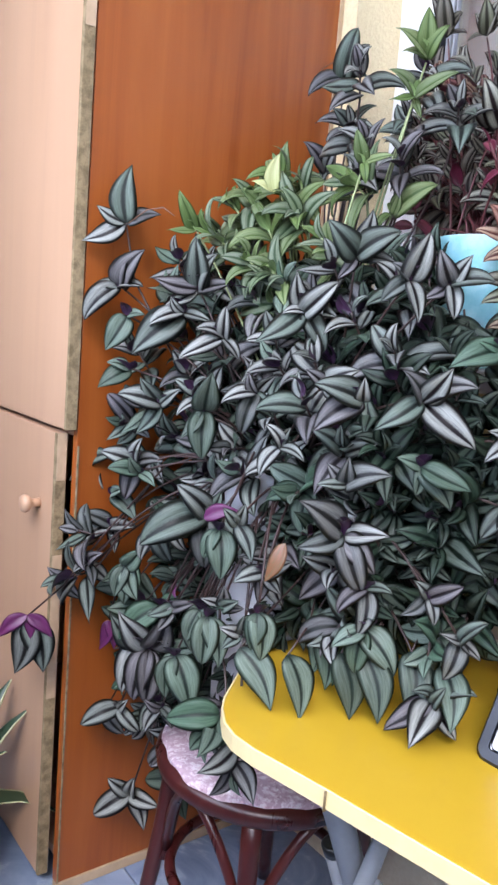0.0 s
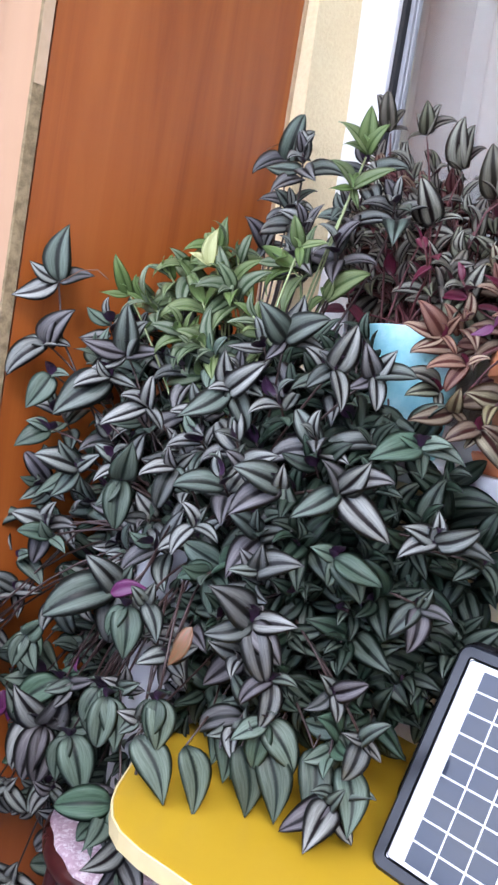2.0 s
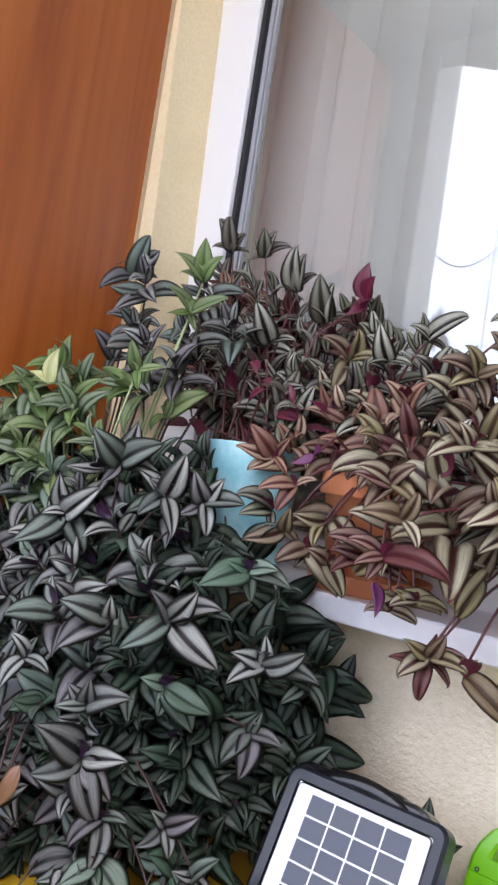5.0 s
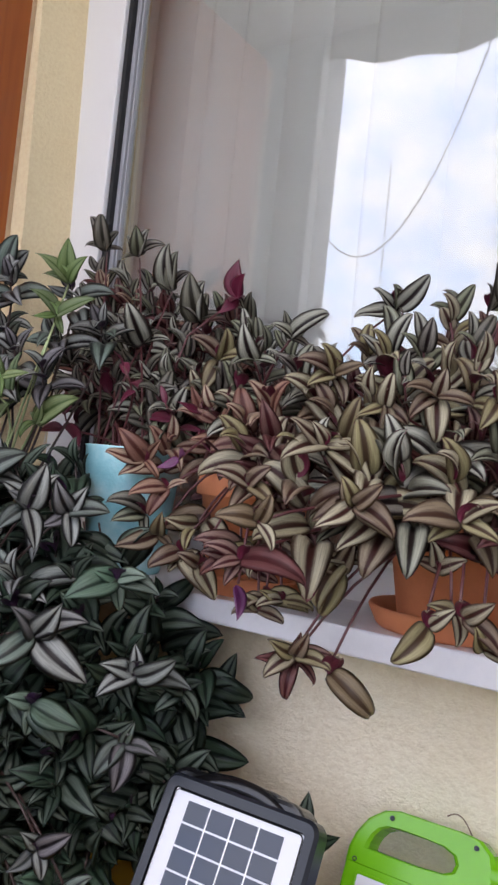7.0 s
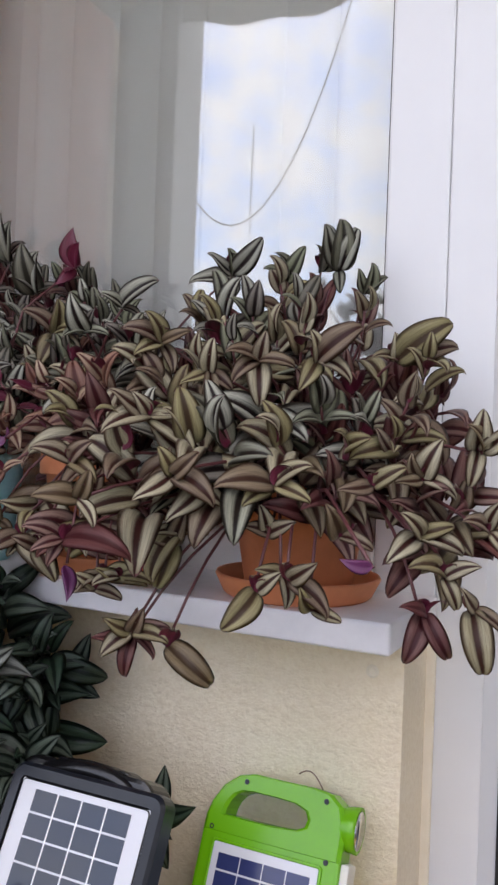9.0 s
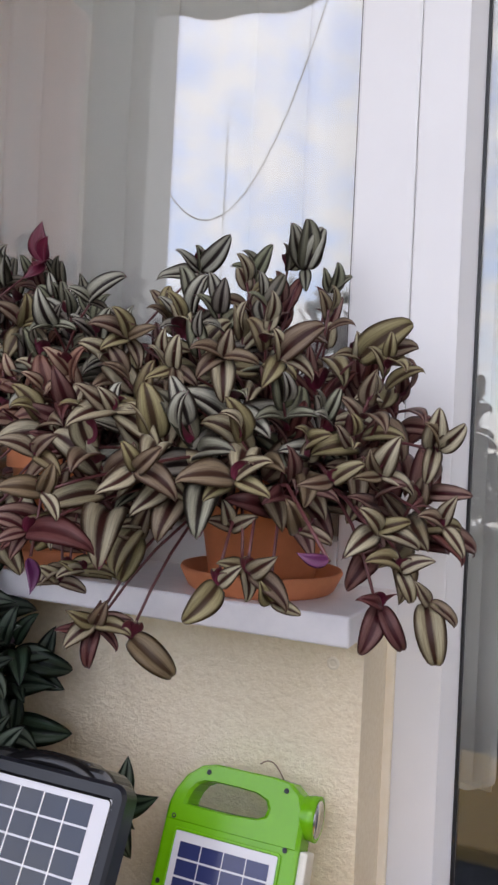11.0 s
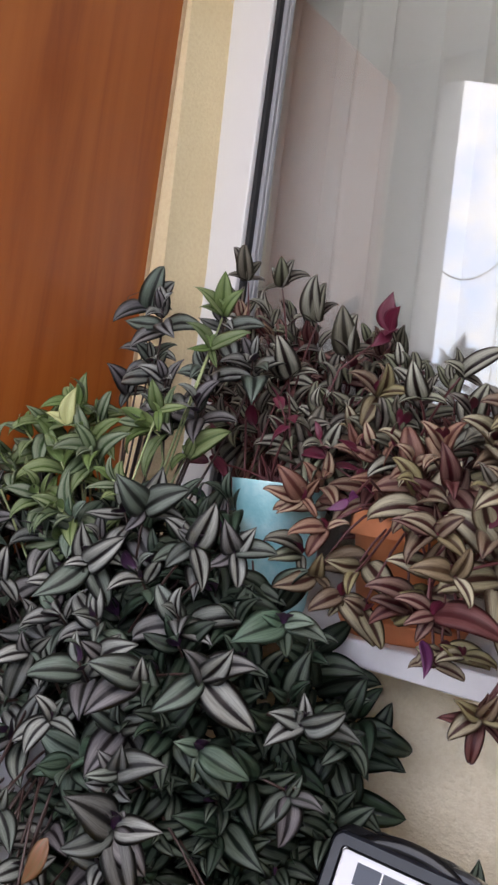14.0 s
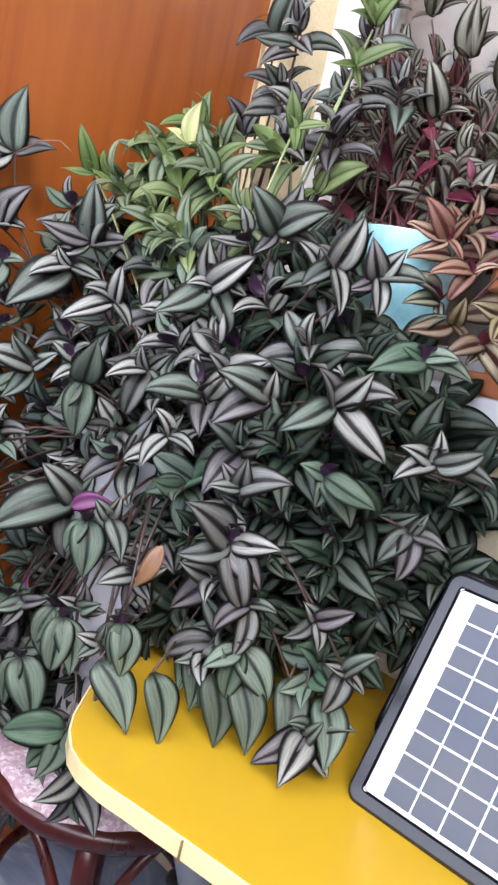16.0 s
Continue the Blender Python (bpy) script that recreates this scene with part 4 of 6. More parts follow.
def leaf_kinds(name, mats, width_ratio, bends, fold=0.55):
    kinds = []
    for k, (b, c) in enumerate(bends):
        kinds.append(leaf_mesh(name, mats, 1.0, width_ratio * (0.90 + 0.06 * (k % 4)), b, fold * (0.6 + 0.3 * (k % 3)), c, 0.36 + 0.03 * (k % 3), 12, (-1.6, 1.2, 0.3, -0.6)[k % 4]))
    return kinds


SOFT = ((0.45, 0.2), (0.9, 0.4), (1.2, 0.3), (1.5, 0.5), (1.0, 0.8), (1.8, 0.4), (0.7, 0.6), (1.35, 0.7))
HOOKED = ((0.6, 1.9), (0.9, 1.6), (1.2, 1.3), (1.5, 1.1), (0.4, 2.3), (1.7, 1.0), (1.0, 2.0), (1.3, 1.5))
DARK_KIND = leaf_kinds("leaf", (ZEBRA, PURPLE), 0.54, SOFT)
SHADED_KIND = leaf_kinds("leaf", (ZEBRA_SHADED, PURPLE), 0.47, SOFT)
OLD_KIND = leaf_kinds("leaf", (ZEBRA_OLD, PURPLE), 0.57, ((0.25, 0.15), (0.55, 0.2), (0.8, 0.3), (1.1, 0.3)))
OLIVE_KIND = leaf_kinds("leaf", (ZEBRA_RED, WINE), 0.53, HOOKED, 0.6)
WINE_ZEBRA_KIND = leaf_kinds("leaf", (ZEBRA_WINE, WINE), 0.43, HOOKED)
SAGE_KIND = leaf_kinds("leaf", (ZEBRA_SAGE, WINE), 0.49, HOOKED, 0.7)
PINK_KIND = leaf_kinds("leaf", (ZEBRA_PINK, WINE), 0.47, HOOKED, 0.55)
GREEN_KIND = leaf_kinds("leaf", (GREEN_LEAF, PALE_GREEN), 0.42, SOFT) + leaf_kinds("leaf", (GREEN_GREY, PALE_GREEN), 0.40, SOFT)
WINE_KIND = leaf_kinds("leaf", (WINE, WINE), 0.42, ((0.3, 0.2), (0.7, 0.2)))
ROUND_WINE = leaf_kinds("leaf", (WINE, WINE), 0.62, ((0.25, 0.1), (0.5, 0.1)))
MAGENTA_KIND = leaf_kinds("leaf", (MAGENTA, MAGENTA), 0.46, ((0.3, 0.1), (0.6, 0.2)))
YELLOW_KIND = leaf_kinds("leaf", (YELLOWED, YELLOWED), 0.46, ((0.3, 0.1), (0.5, 0.1)))
DRY_KIND = leaf_kinds("leaf", (DRIED, DRIED), 0.44, ((0.6, 0.5), (0.9, 0.8)))


def aim(at, way, up, size):
    """A pose with y along way, z as near to up as may be."""
    y = Vector(way).normalized()
    z = Vector(up) - y * Vector(up).dot(y)
    if z.length < 1e-4:
        z = y.orthogonal()
    z.normalize()
    m = Matrix((y.cross(z), y, z)).transposed().to_4x4()
    m.translation = at
    return m @ Matrix.Scale(size, 4)


TOWARD = Vector((0.78, -0.62, 0.10))
LIGHTWARD = Vector((0.50, -0.74, 0.45))  # blades turn their upper side to the open balcony


class Plant:
    """Shoots with leaves; the nearest leaves are objects of their own, the inner ones one joined mass."""

    def __init__(self, ob, stem_mat, seed, limit=300):
        self.ob, self.stem_mat, self.rnd, self.limit = ob, stem_mat, random.Random(seed), limit
        self.count = 0
        self.clear = None
        self.rest = [[], [], [], [], []]
        self.mats = []
        self.inner = bmesh.new()

    def leaf(self, shoot, kind, m, solo=True):
        if self.clear and any(self.clear(m @ Vector((0, q, -0.2 * q))) for q in (0.15, 0.5, 0.85)):
            return
        if solo and self.count < self.limit:
            self.count += 1
            if kind["mesh"] is None:
                kind["mesh"] = fill_mesh("leaf", kind["co"], kind["faces"], kind["uv"], kind["mi"], kind["mats"])
            ob = new("leaf", kind["mesh"])
            ob.parent = shoot
            ob.matrix_basis = Matrix.Translation(-ORIGIN[self.ob.name]) @ m
            return
        co, faces, uvs, mi, total = self.rest
        o = sum(total)
        a = np.array(m)
        pts = kind["co"] @ a[:3, :3].T + a[:3, 3] - np.array(ORIGIN[self.ob.name])
        co.extend(pts.tolist())
        faces.extend([[i + o for i in f] for f in kind["faces"]])
        uvs.extend(kind["uv"])
        slots = []
        for t in kind["mats"]:
            if t not in self.mats:
                self.mats.append(t)
            slots.append(self.mats.index(t))
        mi.extend([slots[i] for i in kind["mi"]])
        total.append(len(pts))

    def shoot(self, root, tip, axis, kinds, size, n=6, spread=(18, 88), solo=True, stem=0.0024, sag=0.0, along=0.045, light=0.7, shrink=0.5):
        """A stem from root to tip that ends along axis; two ranks of leaves, spread below and erect at the tip."""
        r = self.rnd
        root, tip, axis = Vector(root), Vector(tip), Vector(axis).normalized()
        reach = (tip - root).length
        mid = root.lerp(tip, 0.5) + Vector((0, 0, sag)) + Vector((r.uniform(-.02, .02), r.uniform(-.02, .02), 0))
        c2 = tip - axis * min(0.12, 0.45 * reach)
        pts = []
        for k in range(8):
            t = k / 7
            pts.append((1 - t) ** 3 * root + 3 * (1 - t) ** 2 * t * mid + 3 * (1 - t) * t * t * c2 + t ** 3 * tip)
        if solo:
            holder = part("stem", tube(pts, stem, 5, taper=0.75), self.stem_mat, self.ob, "", True)
        else:
            tube(pts, stem, 4, self.inner, 0.75)
            holder = None
        side = axis.orthogonal().normalized()
        turn = r.uniform(0, 6.28)
        for k in range(n):
            f = k / max(1, n - 1)
            turn += math.pi * r.uniform(0.70, 0.94)
            out = Matrix.Rotation(turn, 3, axis) @ side
            a = radians(spread[1] + (spread[0] - spread[1]) * f ** 1.3 + r.uniform(-12, 12))
            way = axis * math.cos(a) + out * math.sin(a)
            way.z -= 0.30 * (1 - f)
            way.normalize()
            if tip.z > 1.25 and way.dot(TOWARD) > 0.70:  # blades over the open side droop forward
                way.z -= 0.55
                way.normalize()
            at = tip - axis * (along * (1 - f)) + out * 0.002
            s = size * (1.0 - shrink * f ** 2) * r.uniform(0.84, 1.16)
            inward = axis * math.sin(a) - out * math.cos(a)
            if inward.z < 0:
                inward.z *= -0.5
            up = inward * 0.6 + LIGHTWARD * light + Vector((r.gauss(0, .2), r.gauss(0, .2), r.gauss(0, .2)))
            self.leaf(holder, r.choice(kinds), aim(at, way, up, s), solo)
        return holder

    def rosette(self, root, at, kinds, leaves, view, droop=0.0, rest=None):
        """A stem to a whorl whose blades point as a clock's hand does to one who looks along view: (degrees from upright, centimetres)."""
        r = self.rnd
        root, at, out = Vector(root), Vector(at), -Vector((view[0], view[1], 0)).normalized()
        side = Vector((-out.y, out.x, 0))
        over = root.lerp(at, 0.55) + out * 0.03 + Vector((0, 0, 0.05 + droop))
        pts = [(1 - t) ** 2 * root + 2 * (1 - t) * t * over + t * t * (at - out * 0.012) for t in (k / 7 for k in range(8))]
        holder = part("stem", tube(pts, 0.0024, 5, taper=0.75), self.stem_mat, self.ob, "", True)
        keep, self.clear = self.clear, None
        self.limit += len(leaves) + 2
        mean = sum(l for _, l in leaves) / len(leaves) / 100
        for k, (a, l) in enumerate(leaves):
            s, c = math.sin(radians(a)), math.cos(radians(a))
            lift = (0.50 if c > 0.3 else 0.34 if c > -0.6 else 0.22) * r.uniform(0.6, 1.2)
            way = side * s + Vector((0, 0, c)) + out * lift
            tip = at + way * max(0.036, l / 100)
            if rest is not None and tip.z < rest:  # blades that would reach below what they lie on spread out over it
                way += (out + Vector((0, 0, 0.52))) * ((rest - tip.z) / 0.52 / max(0.036, l / 100))
            up = out * 0.75 + Vector((0, 0, 0.55 if rest is None else 1.2)) - Vector((0, 0, 0.4)) * max(0.0, c) + side * r.gauss(0, 0.22)
            self.leaf(holder, r.choice(kinds), aim(at + out * 0.004 * (k % 3), way, up, max(0.036, l / 100) * 0.90 * way.length), True)
        for k in range(2):
            way = out * 0.8 + Vector((0, 0, 0.7)) + side * r.uniform(-0.8, 0.8)
            self.leaf(holder, r.choice(kinds), aim(at + out * 0.006, way, Vector((0, 0, 1)) - out * 0.4, mean * r.uniform(0.42, 0.6)), True)
        self.clear = keep

    def close(self):
        co, faces, uvs, mi, _ = self.rest
        if len(self.inner.verts):
            part("stem", self.inner, self.stem_mat, self.ob, "", True)["kind"] = "stuff"
        if co:
            ob = new("foliage", fill_mesh("foliage", co, faces, uvs, mi, self.mats))
            ob.parent = self.ob
            ob["kind"] = "stuff"


def inside(poly, x, z):
    hit, j = False, len(poly) - 1
    for i in range(len(poly)):
        (xi, zi), (xj, zj) = poly[i], poly[j]
        if (zi > z) != (zj > z) and x < (xj - xi) * (z - zi) / (zj - zi) + xi:
            hit = not hit
        j = i
    return hit


def scatter(poly, gap, seed, seeds=(), tries=6000):
    """Evenly scattered places inside an outline, no nearer than gap."""
    r = random.Random(seed)
    xs, zs = [p[0] for p in poly], [p[1] for p in poly]
    kept, out = list(seeds), []
    for _ in range(tries):
        x, z = r.uniform(min(xs), max(xs)), r.uniform(min(zs), max(zs))
        if inside(poly, x, z) and all((x - a) ** 2 + (z - b) ** 2 > gap * gap for a, b in kept):
            kept.append((x, z))
            out.append((x, z))
    return out


# big dark trailing plant in a white planter on the chair
def front_dark(x, z):
    """How far out the dark plant's face stands."""
    low = max(0.0, min(1.0, (0.90 - z) / 0.12))
    y = -0.45 - 0.3 * max(0, 0.2 - x) + 0.55 * max(0, z - 1.08) * min(1, max(0, x / 0.25)) + 1.2 * max(0, x - 0.58)
    return y * (1 - low) + low * min(y, -0.40) if x > 0.55 else y


PX, PY = 0.305, -0.315
planter = thing("potted_plant", (PX, PY, 0.476), "white planter overflowing with dark silver-striped trailing leaves, on the chair", "plant")
prof = [(0.0, 0.0), (0.090, 0.0), (0.094, 0.006), (0.100, 0.46), (0.106, 0.465), (0.108, 0.485), (0.102, 0.488), (0.096, 0.46), (0.0, 0.45)]
part("pot", lathe(prof, (PX, PY, 0.4765), 48), WHITE_POT, planter, "tall white plastic planter", True)
part("soil", lathe([(0.0, 0.448), (0.0945, 0.448), (0.094, 0.462), (0.05, 0.468), (0.0, 0.466)], (PX, PY, 0.4765), 30, 0.03), SOIL, planter, "", True)
DARK_OUT = ((0.06, 1.32), (0.05, 1.20), (0.05, 0.62), (0.07, 0.42), (0.10, 0.30), (0.19, 0.30), (0.22, 0.45), (0.28, 0.55), (0.40, 0.70), (0.50, 0.762),
            (0.70, 0.78), (0.735, 0.90), (0.735, 1.02), (0.68, 1.10), (0.60, 1.18), (0.53, 1.27), (0.46, 1.32), (0.36, 1.30), (0.26, 1.27), (0.16, 1.31), (0.09, 1.29))
dark = Plant(planter, STEM, 21, 300)


def before_the_wrap(p):
    """The gap in the leaves through which the turquoise pot shows."""
    near = 0.445 + 0.76 * (-0.12 - p.y)
    return -0.42 < p.y < -0.12 and near < p.x < near + 0.14 and 1.205 < p.z < 1.385


dark.clear = before_the_wrap
root = lambda r: (PX + r.uniform(-.06, .06), PY + r.uniform(-.06, .06), 0.935)


def dark_axis(x, z, r):
    """Shoots rise above the rim, lean out in the middle and hang below."""
    lift = max(-0.6, min(1.3, (z - 0.90) * 3.2))
    return Vector((0.10 + 0.3 * (x - 0.35) + r.uniform(-.35, .35), -0.75 + r.uniform(-.2, .2), lift + r.uniform(-.25, .25)))


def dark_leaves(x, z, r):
    """Crisp striped leaves grow high, old sage ones low, deep green ones with shade put into their colour towards the
    wall.
    """
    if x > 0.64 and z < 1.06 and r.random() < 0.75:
        return SHADED_KIND
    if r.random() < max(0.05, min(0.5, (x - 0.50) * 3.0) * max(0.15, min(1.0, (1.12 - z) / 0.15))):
        return SHADED_KIND
    return OLD_KIND if r.random() < max(0.10, min(0.80, (1.05 - z) * 2.0)) else DARK_KIND + OLD_KIND[:1]


def rooted(p, q):
    """Stems that hang pass over the rim first."""
    return 0.10 if p[2] < 0.95 else 0.02


KIND_OF = {"d": DARK_KIND, "o": OLD_KIND, "v": SHADED_KIND, "g": GREEN_KIND[:8], "s": SAGE_KIND, "l": OLIVE_KIND, "p": PINK_KIND, "w": WINE_ZEBRA_KIND}
FROM_DOOR, FROM_TABLE = (-0.745, 0.66), (-0.567, 0.823)
taken = []


def whorls(plant, base, view, rows):
    for at, kind, leaves in rows:
        r = plant.rnd
        start = (base[0] + r.uniform(-.05, .05), base[1] + r.uniform(-.05, .05), base[2])
        plant.rosette(start, at, KIND_OF[kind], leaves, view, 0.06 if at[2] < base[2] - 0.05 else 0.0, 0.697 if at[0] > 0.5 and at[2] < 0.84 else None)
        taken.append((at[0], at[2]))


SOIL_AT = (PX, PY, 0.935)
# whorls along the plant's top, beside the wardrobe and before the turquoise pot
whorls(dark, SOIL_AT, FROM_DOOR, (
    ((0.042, -0.502, 1.227), "d", ((20, 6.5), (-139, 9.1), (87, 5.1), (-91, 4.9), (36, 8.8))),
    ((0.168, -0.422, 1.231), "d", ((-3, 9.1), (78, 6.7), (-80, 8.4), (28, 7.3), (-121, 7.0))),
    ((0.157, -0.441, 1.191), "d", ((-133, 12.3), (-117, 6.8), (-38, 3.0), (103, 5.5))),
    ((0.261, -0.428, 1.155), "d", ((3, 5.6), (-120, 8.5), (138, 4.5), (-76, 5.0))),
    ((0.467, -0.355, 1.287), "d", ((14, 7.1), (-46, 7.0), (59, 7.3), (-144, 4.5), (99, 6.3))),
    ((0.582, -0.368, 1.252), "d", ((16, 6.9), (-52, 3.5), (165, 6.1), (-131, 4.9))),
    ((0.618, -0.330, 1.251), "d", ((-27, 5.2), (28, 4.6), (84, 5.6), (-121, 4.7), (171, 4.9))),
    ((0.419, -0.400, 1.204), "d", ((-15, 6.6), (-126, 9.3), (-99, 3.5), (149, 7.1), (45, 6.9))),
))
# whorls on its broad face
whorls(dark, SOIL_AT, FROM_DOOR, (
    ((0.407, -0.467, 1.085), "d", ((44, 4.6), (-19, 3.4), (-111, 5.6), (-165, 6.7), (137, 4.9))),
    ((0.167, -0.479, 1.038), "d", ((-36, 6.1), (-144, 7.1), (50, 5.3), (-79, 7.8))),
    ((0.281, -0.469, 1.042), "o", ((177, 8.2), (11, 7.3), (-144, 6.1))),
    ((0.534, -0.453, 1.108), "d", ((134, 3.6), (-51, 3.8), (58, 5.5))),
    ((0.638, -0.384, 1.103), "d", ((-39, 5.4), (-125, 7.6), (32, 6.1), (70, 7.4), (127, 9.5))),
    ((0.595, -0.443, 1.097), "d", ((-74, 7.2), (-125, 7.9), (-3, 3.3))),
    ((0.682, -0.296, 1.173), "o", ((-112, 7.9), (105, 6.3), (171, 4.4), (-74, 4.1), (81, 4.2))),
    ((0.727, -0.292, 1.060), "d", ((-8, 4.7), (60, 5.8), (98, 7.7), (-73, 5.5), (-117, 5.9))),
))
whorls(dark, SOIL_AT, FROM_DOOR, (
    ((0.311, -0.470, 0.884), "d", ((-41, 7.5), (-117, 11.8), (176, 8.8), (141, 9.8), (27, 5.8))),
    ((0.592, -0.450, 0.926), "d", ((-53, 8.5), (82, 6.3), (-107, 6.6), (158, 8.1), (136, 6.8))),
    ((0.592, -0.455, 0.991), "d", ((0, 4.4), (68, 6.4), (-90, 4.2), (-44, 4.3))),
    ((0.650, -0.385, 1.023), "o", ((142, 7.2), (-174, 4.0), (110, 7.0), (-73, 3.9))),
    ((0.116, -0.492, 0.931), "d", ((-75, 6.7), (81, 6.1), (-170, 7.0), (17, 5.3))),
    ((0.474, -0.469, 1.019), "d", ((-36, 4.2), (-150, 5.4), (114, 4.1), (23, 3.6))),
    ((0.723, -0.296, 0.976), "d", ((-139, 5.5), (17, 2.4), (103, 4.6), (-171, 6.2))),
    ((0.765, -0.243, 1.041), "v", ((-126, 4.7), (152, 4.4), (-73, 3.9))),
))
# hanging whorls above the table and the chair
whorls(dark, SOIL_AT, FROM_DOOR, (
    ((0.682, -0.380, 0.862), "d", ((-127, 4.7), (56, 4.9), (168, 3.3), (-43, 3.7))),
    ((0.733, -0.376, 0.823), "d", ((-161, 5.7), (-66, 1.2), (36, 4.7), (129, 3.5))),
    ((0.623, -0.428, 0.807), "o", ((141, 7.5), (-173, 6.2), (-119, 5.2))),
    ((0.621, -0.429, 0.861), "d", ((-174, 6.6), (92, 3.6), (-133, 5.1))),
    ((0.210, -0.479, 0.703), "o", ((-174, 8.5), (59, 4.9), (-133, 9.8))),
    ((0.326, -0.480, 0.745), "o", ((180, 8.1), (-109, 2.6))),
    ((0.133, -0.499, 0.586), "d", ((-169, 5.5), (47, 5.1), (112, 7.2))),
    ((0.477, -0.479, 0.842), "d", ((-108, 5.0), (54, 5.1), (134, 3.8), (-171, 4.8))),
))
whorls(dark, SOIL_AT, FROM_DOOR, (
    ((0.709, -0.383, 0.736), "d", ((-123, 7.8), (-150, 7.3), (144, 5.3), (67, 5.9), (-60, 3.8), (17, 2.7))),
    ((0.098, -0.449, 0.288), "d", ((-124, 8.7), (153, 7.9), (95, 6.5), (-50, 6.1), (12, 5.6))),
))
# strands that trail along the wardrobe's edge
whorls(dark, SOIL_AT, FROM_DOOR, (
    ((-0.029, -0.504, 0.907), "d", ((-135, 6.5), (-34, 3.3), (70, 6.0), (150, 6.4))),
    ((0.099, -0.504, 1.089), "o", ((-125, 6.7), (-75, 4.3))),
    ((0.081, -0.505, 1.179), "o", ((-151, 7.8), (85, 3.6))),
    ((0.061, -0.504, 0.805), "d", ((-64, 5.9), (80, 5.8), (-125, 6.5), (167, 5.6))),
    ((0.045, -0.529, 0.729), "d", ((-126, 3.0), (122, 5.1), (9, 4.2))),
    ((0.000, -0.559, 0.687), "d", ((-92, 4.0), (121, 4.8), (12, 4.4))),
))
whorls(dark, SOIL_AT, FROM_DOOR, (
    ((0.099, -0.490, 0.741), "o", ((177, 7.6), (138, 5.0), (-128, 5.5))),
    ((0.174, -0.489, 0.626), "d", ((-163, 10.3), (97, 2.5), (-39, 8.8), (152, 9.0))),
    ((0.274, -0.488, 0.650), "o", ((157, 10.6), (-174, 4.7), (67, 5.8))),
    ((0.055, -0.490, 0.445), "d", ((-122, 5.8), (35, 4.2), (126, 5.7))),
    ((0.234, -0.489, 0.544), "d", ((-158, 6.4), (144, 5.6), (-36, 2.8))),
    ((0.474, -0.489, 0.780), "o", ((172, 7.5), (-144, 4.2))),
    ((0.356, -0.490, 0.747), "o", ((-176, 7.9), (163, 6.2))),
))
# broad old leaves that hang over the chair
whorls(dark, SOIL_AT, FROM_DOOR, (
    ((0.241, -0.515, 0.646), "d", ((-33, 9.5), (-168, 9.6), (178, 9.1), (21, 9.5))),
    ((0.327, -0.520, 0.670), "o", ((160, 9.7), (-173, 7.5))),
    ((0.357, -0.500, 0.752), "o", ((174, 8.1), (-162, 5.7), (128, 3.2))),
    ((0.087, -0.520, 0.870), "o", ((130, 7.2), (59, 2.8))),
    ((0.174, -0.530, 0.769), "o", ((157, 6.8), (-166, 6.0), (38, 5.8))),
    ((0.391, -0.500, 0.884), "o", ((174, 8.0), (-156, 5.2))),
    ((0.433, -0.500, 0.904), "d", ((155, 6.4), (17, 3.9), (-37, 2.4))),
    ((0.224, -0.510, 0.839), "d", ((147, 6.1), (-161, 5.5), (-8, 3.7))),
    ((0.301, -0.510, 0.738), "d", ((-111, 4.7), (-149, 5.0), (62, 4.4))),
))
whorls(dark, SOIL_AT, FROM_DOOR, (
    ((0.098, -0.560, 0.754), "d", ((-127, 3.6), (48, 4.5), (164, 4.6))),
    ((0.123, -0.500, 0.483), "d", ((-115, 7.4), (131, 6.0), (36, 4.1))),
    ((0.281, -0.510, 0.561), "d", ((-153, 5.5), (136, 3.7), (-49, 3.4))),
    ((0.146, -0.500, 0.919), "o", ((-84, 5.8), (122, 4.1), (-27, 3.7))),
    ((0.410, -0.500, 0.774), "d", ((-69, 3.4), (84, 3.8), (54, 3.7), (3, 4.3))),
    ((0.476, -0.510, 0.758), "d", ((-73, 3.7), (6, 3.4), (-129, 2.4))),
    ((0.532, -0.530, 0.813), "o", ((173, 7.0), (-174, 5.3))),
    ((0.392, -0.510, 0.755), "o", ((-178, 7.8), (162, 8.3))),
))
# shoots that climb beside the wardrobe towards the window
whorls(dark, SOIL_AT, FROM_DOOR, (
    ((0.121, -0.098, 1.649), "d", ((11, 9.1), (-23, 5.6), (-120, 8.4), (81, 4.7), (35, 7.6))),
    ((0.092, -0.099, 1.487), "d", ((-45, 7.6), (-163, 3.7), (28, 5.6), (81, 5.0))),
    ((0.149, -0.100, 1.560), "d", ((-91, 7.1), (99, 5.1), (-40, 3.2))),
))
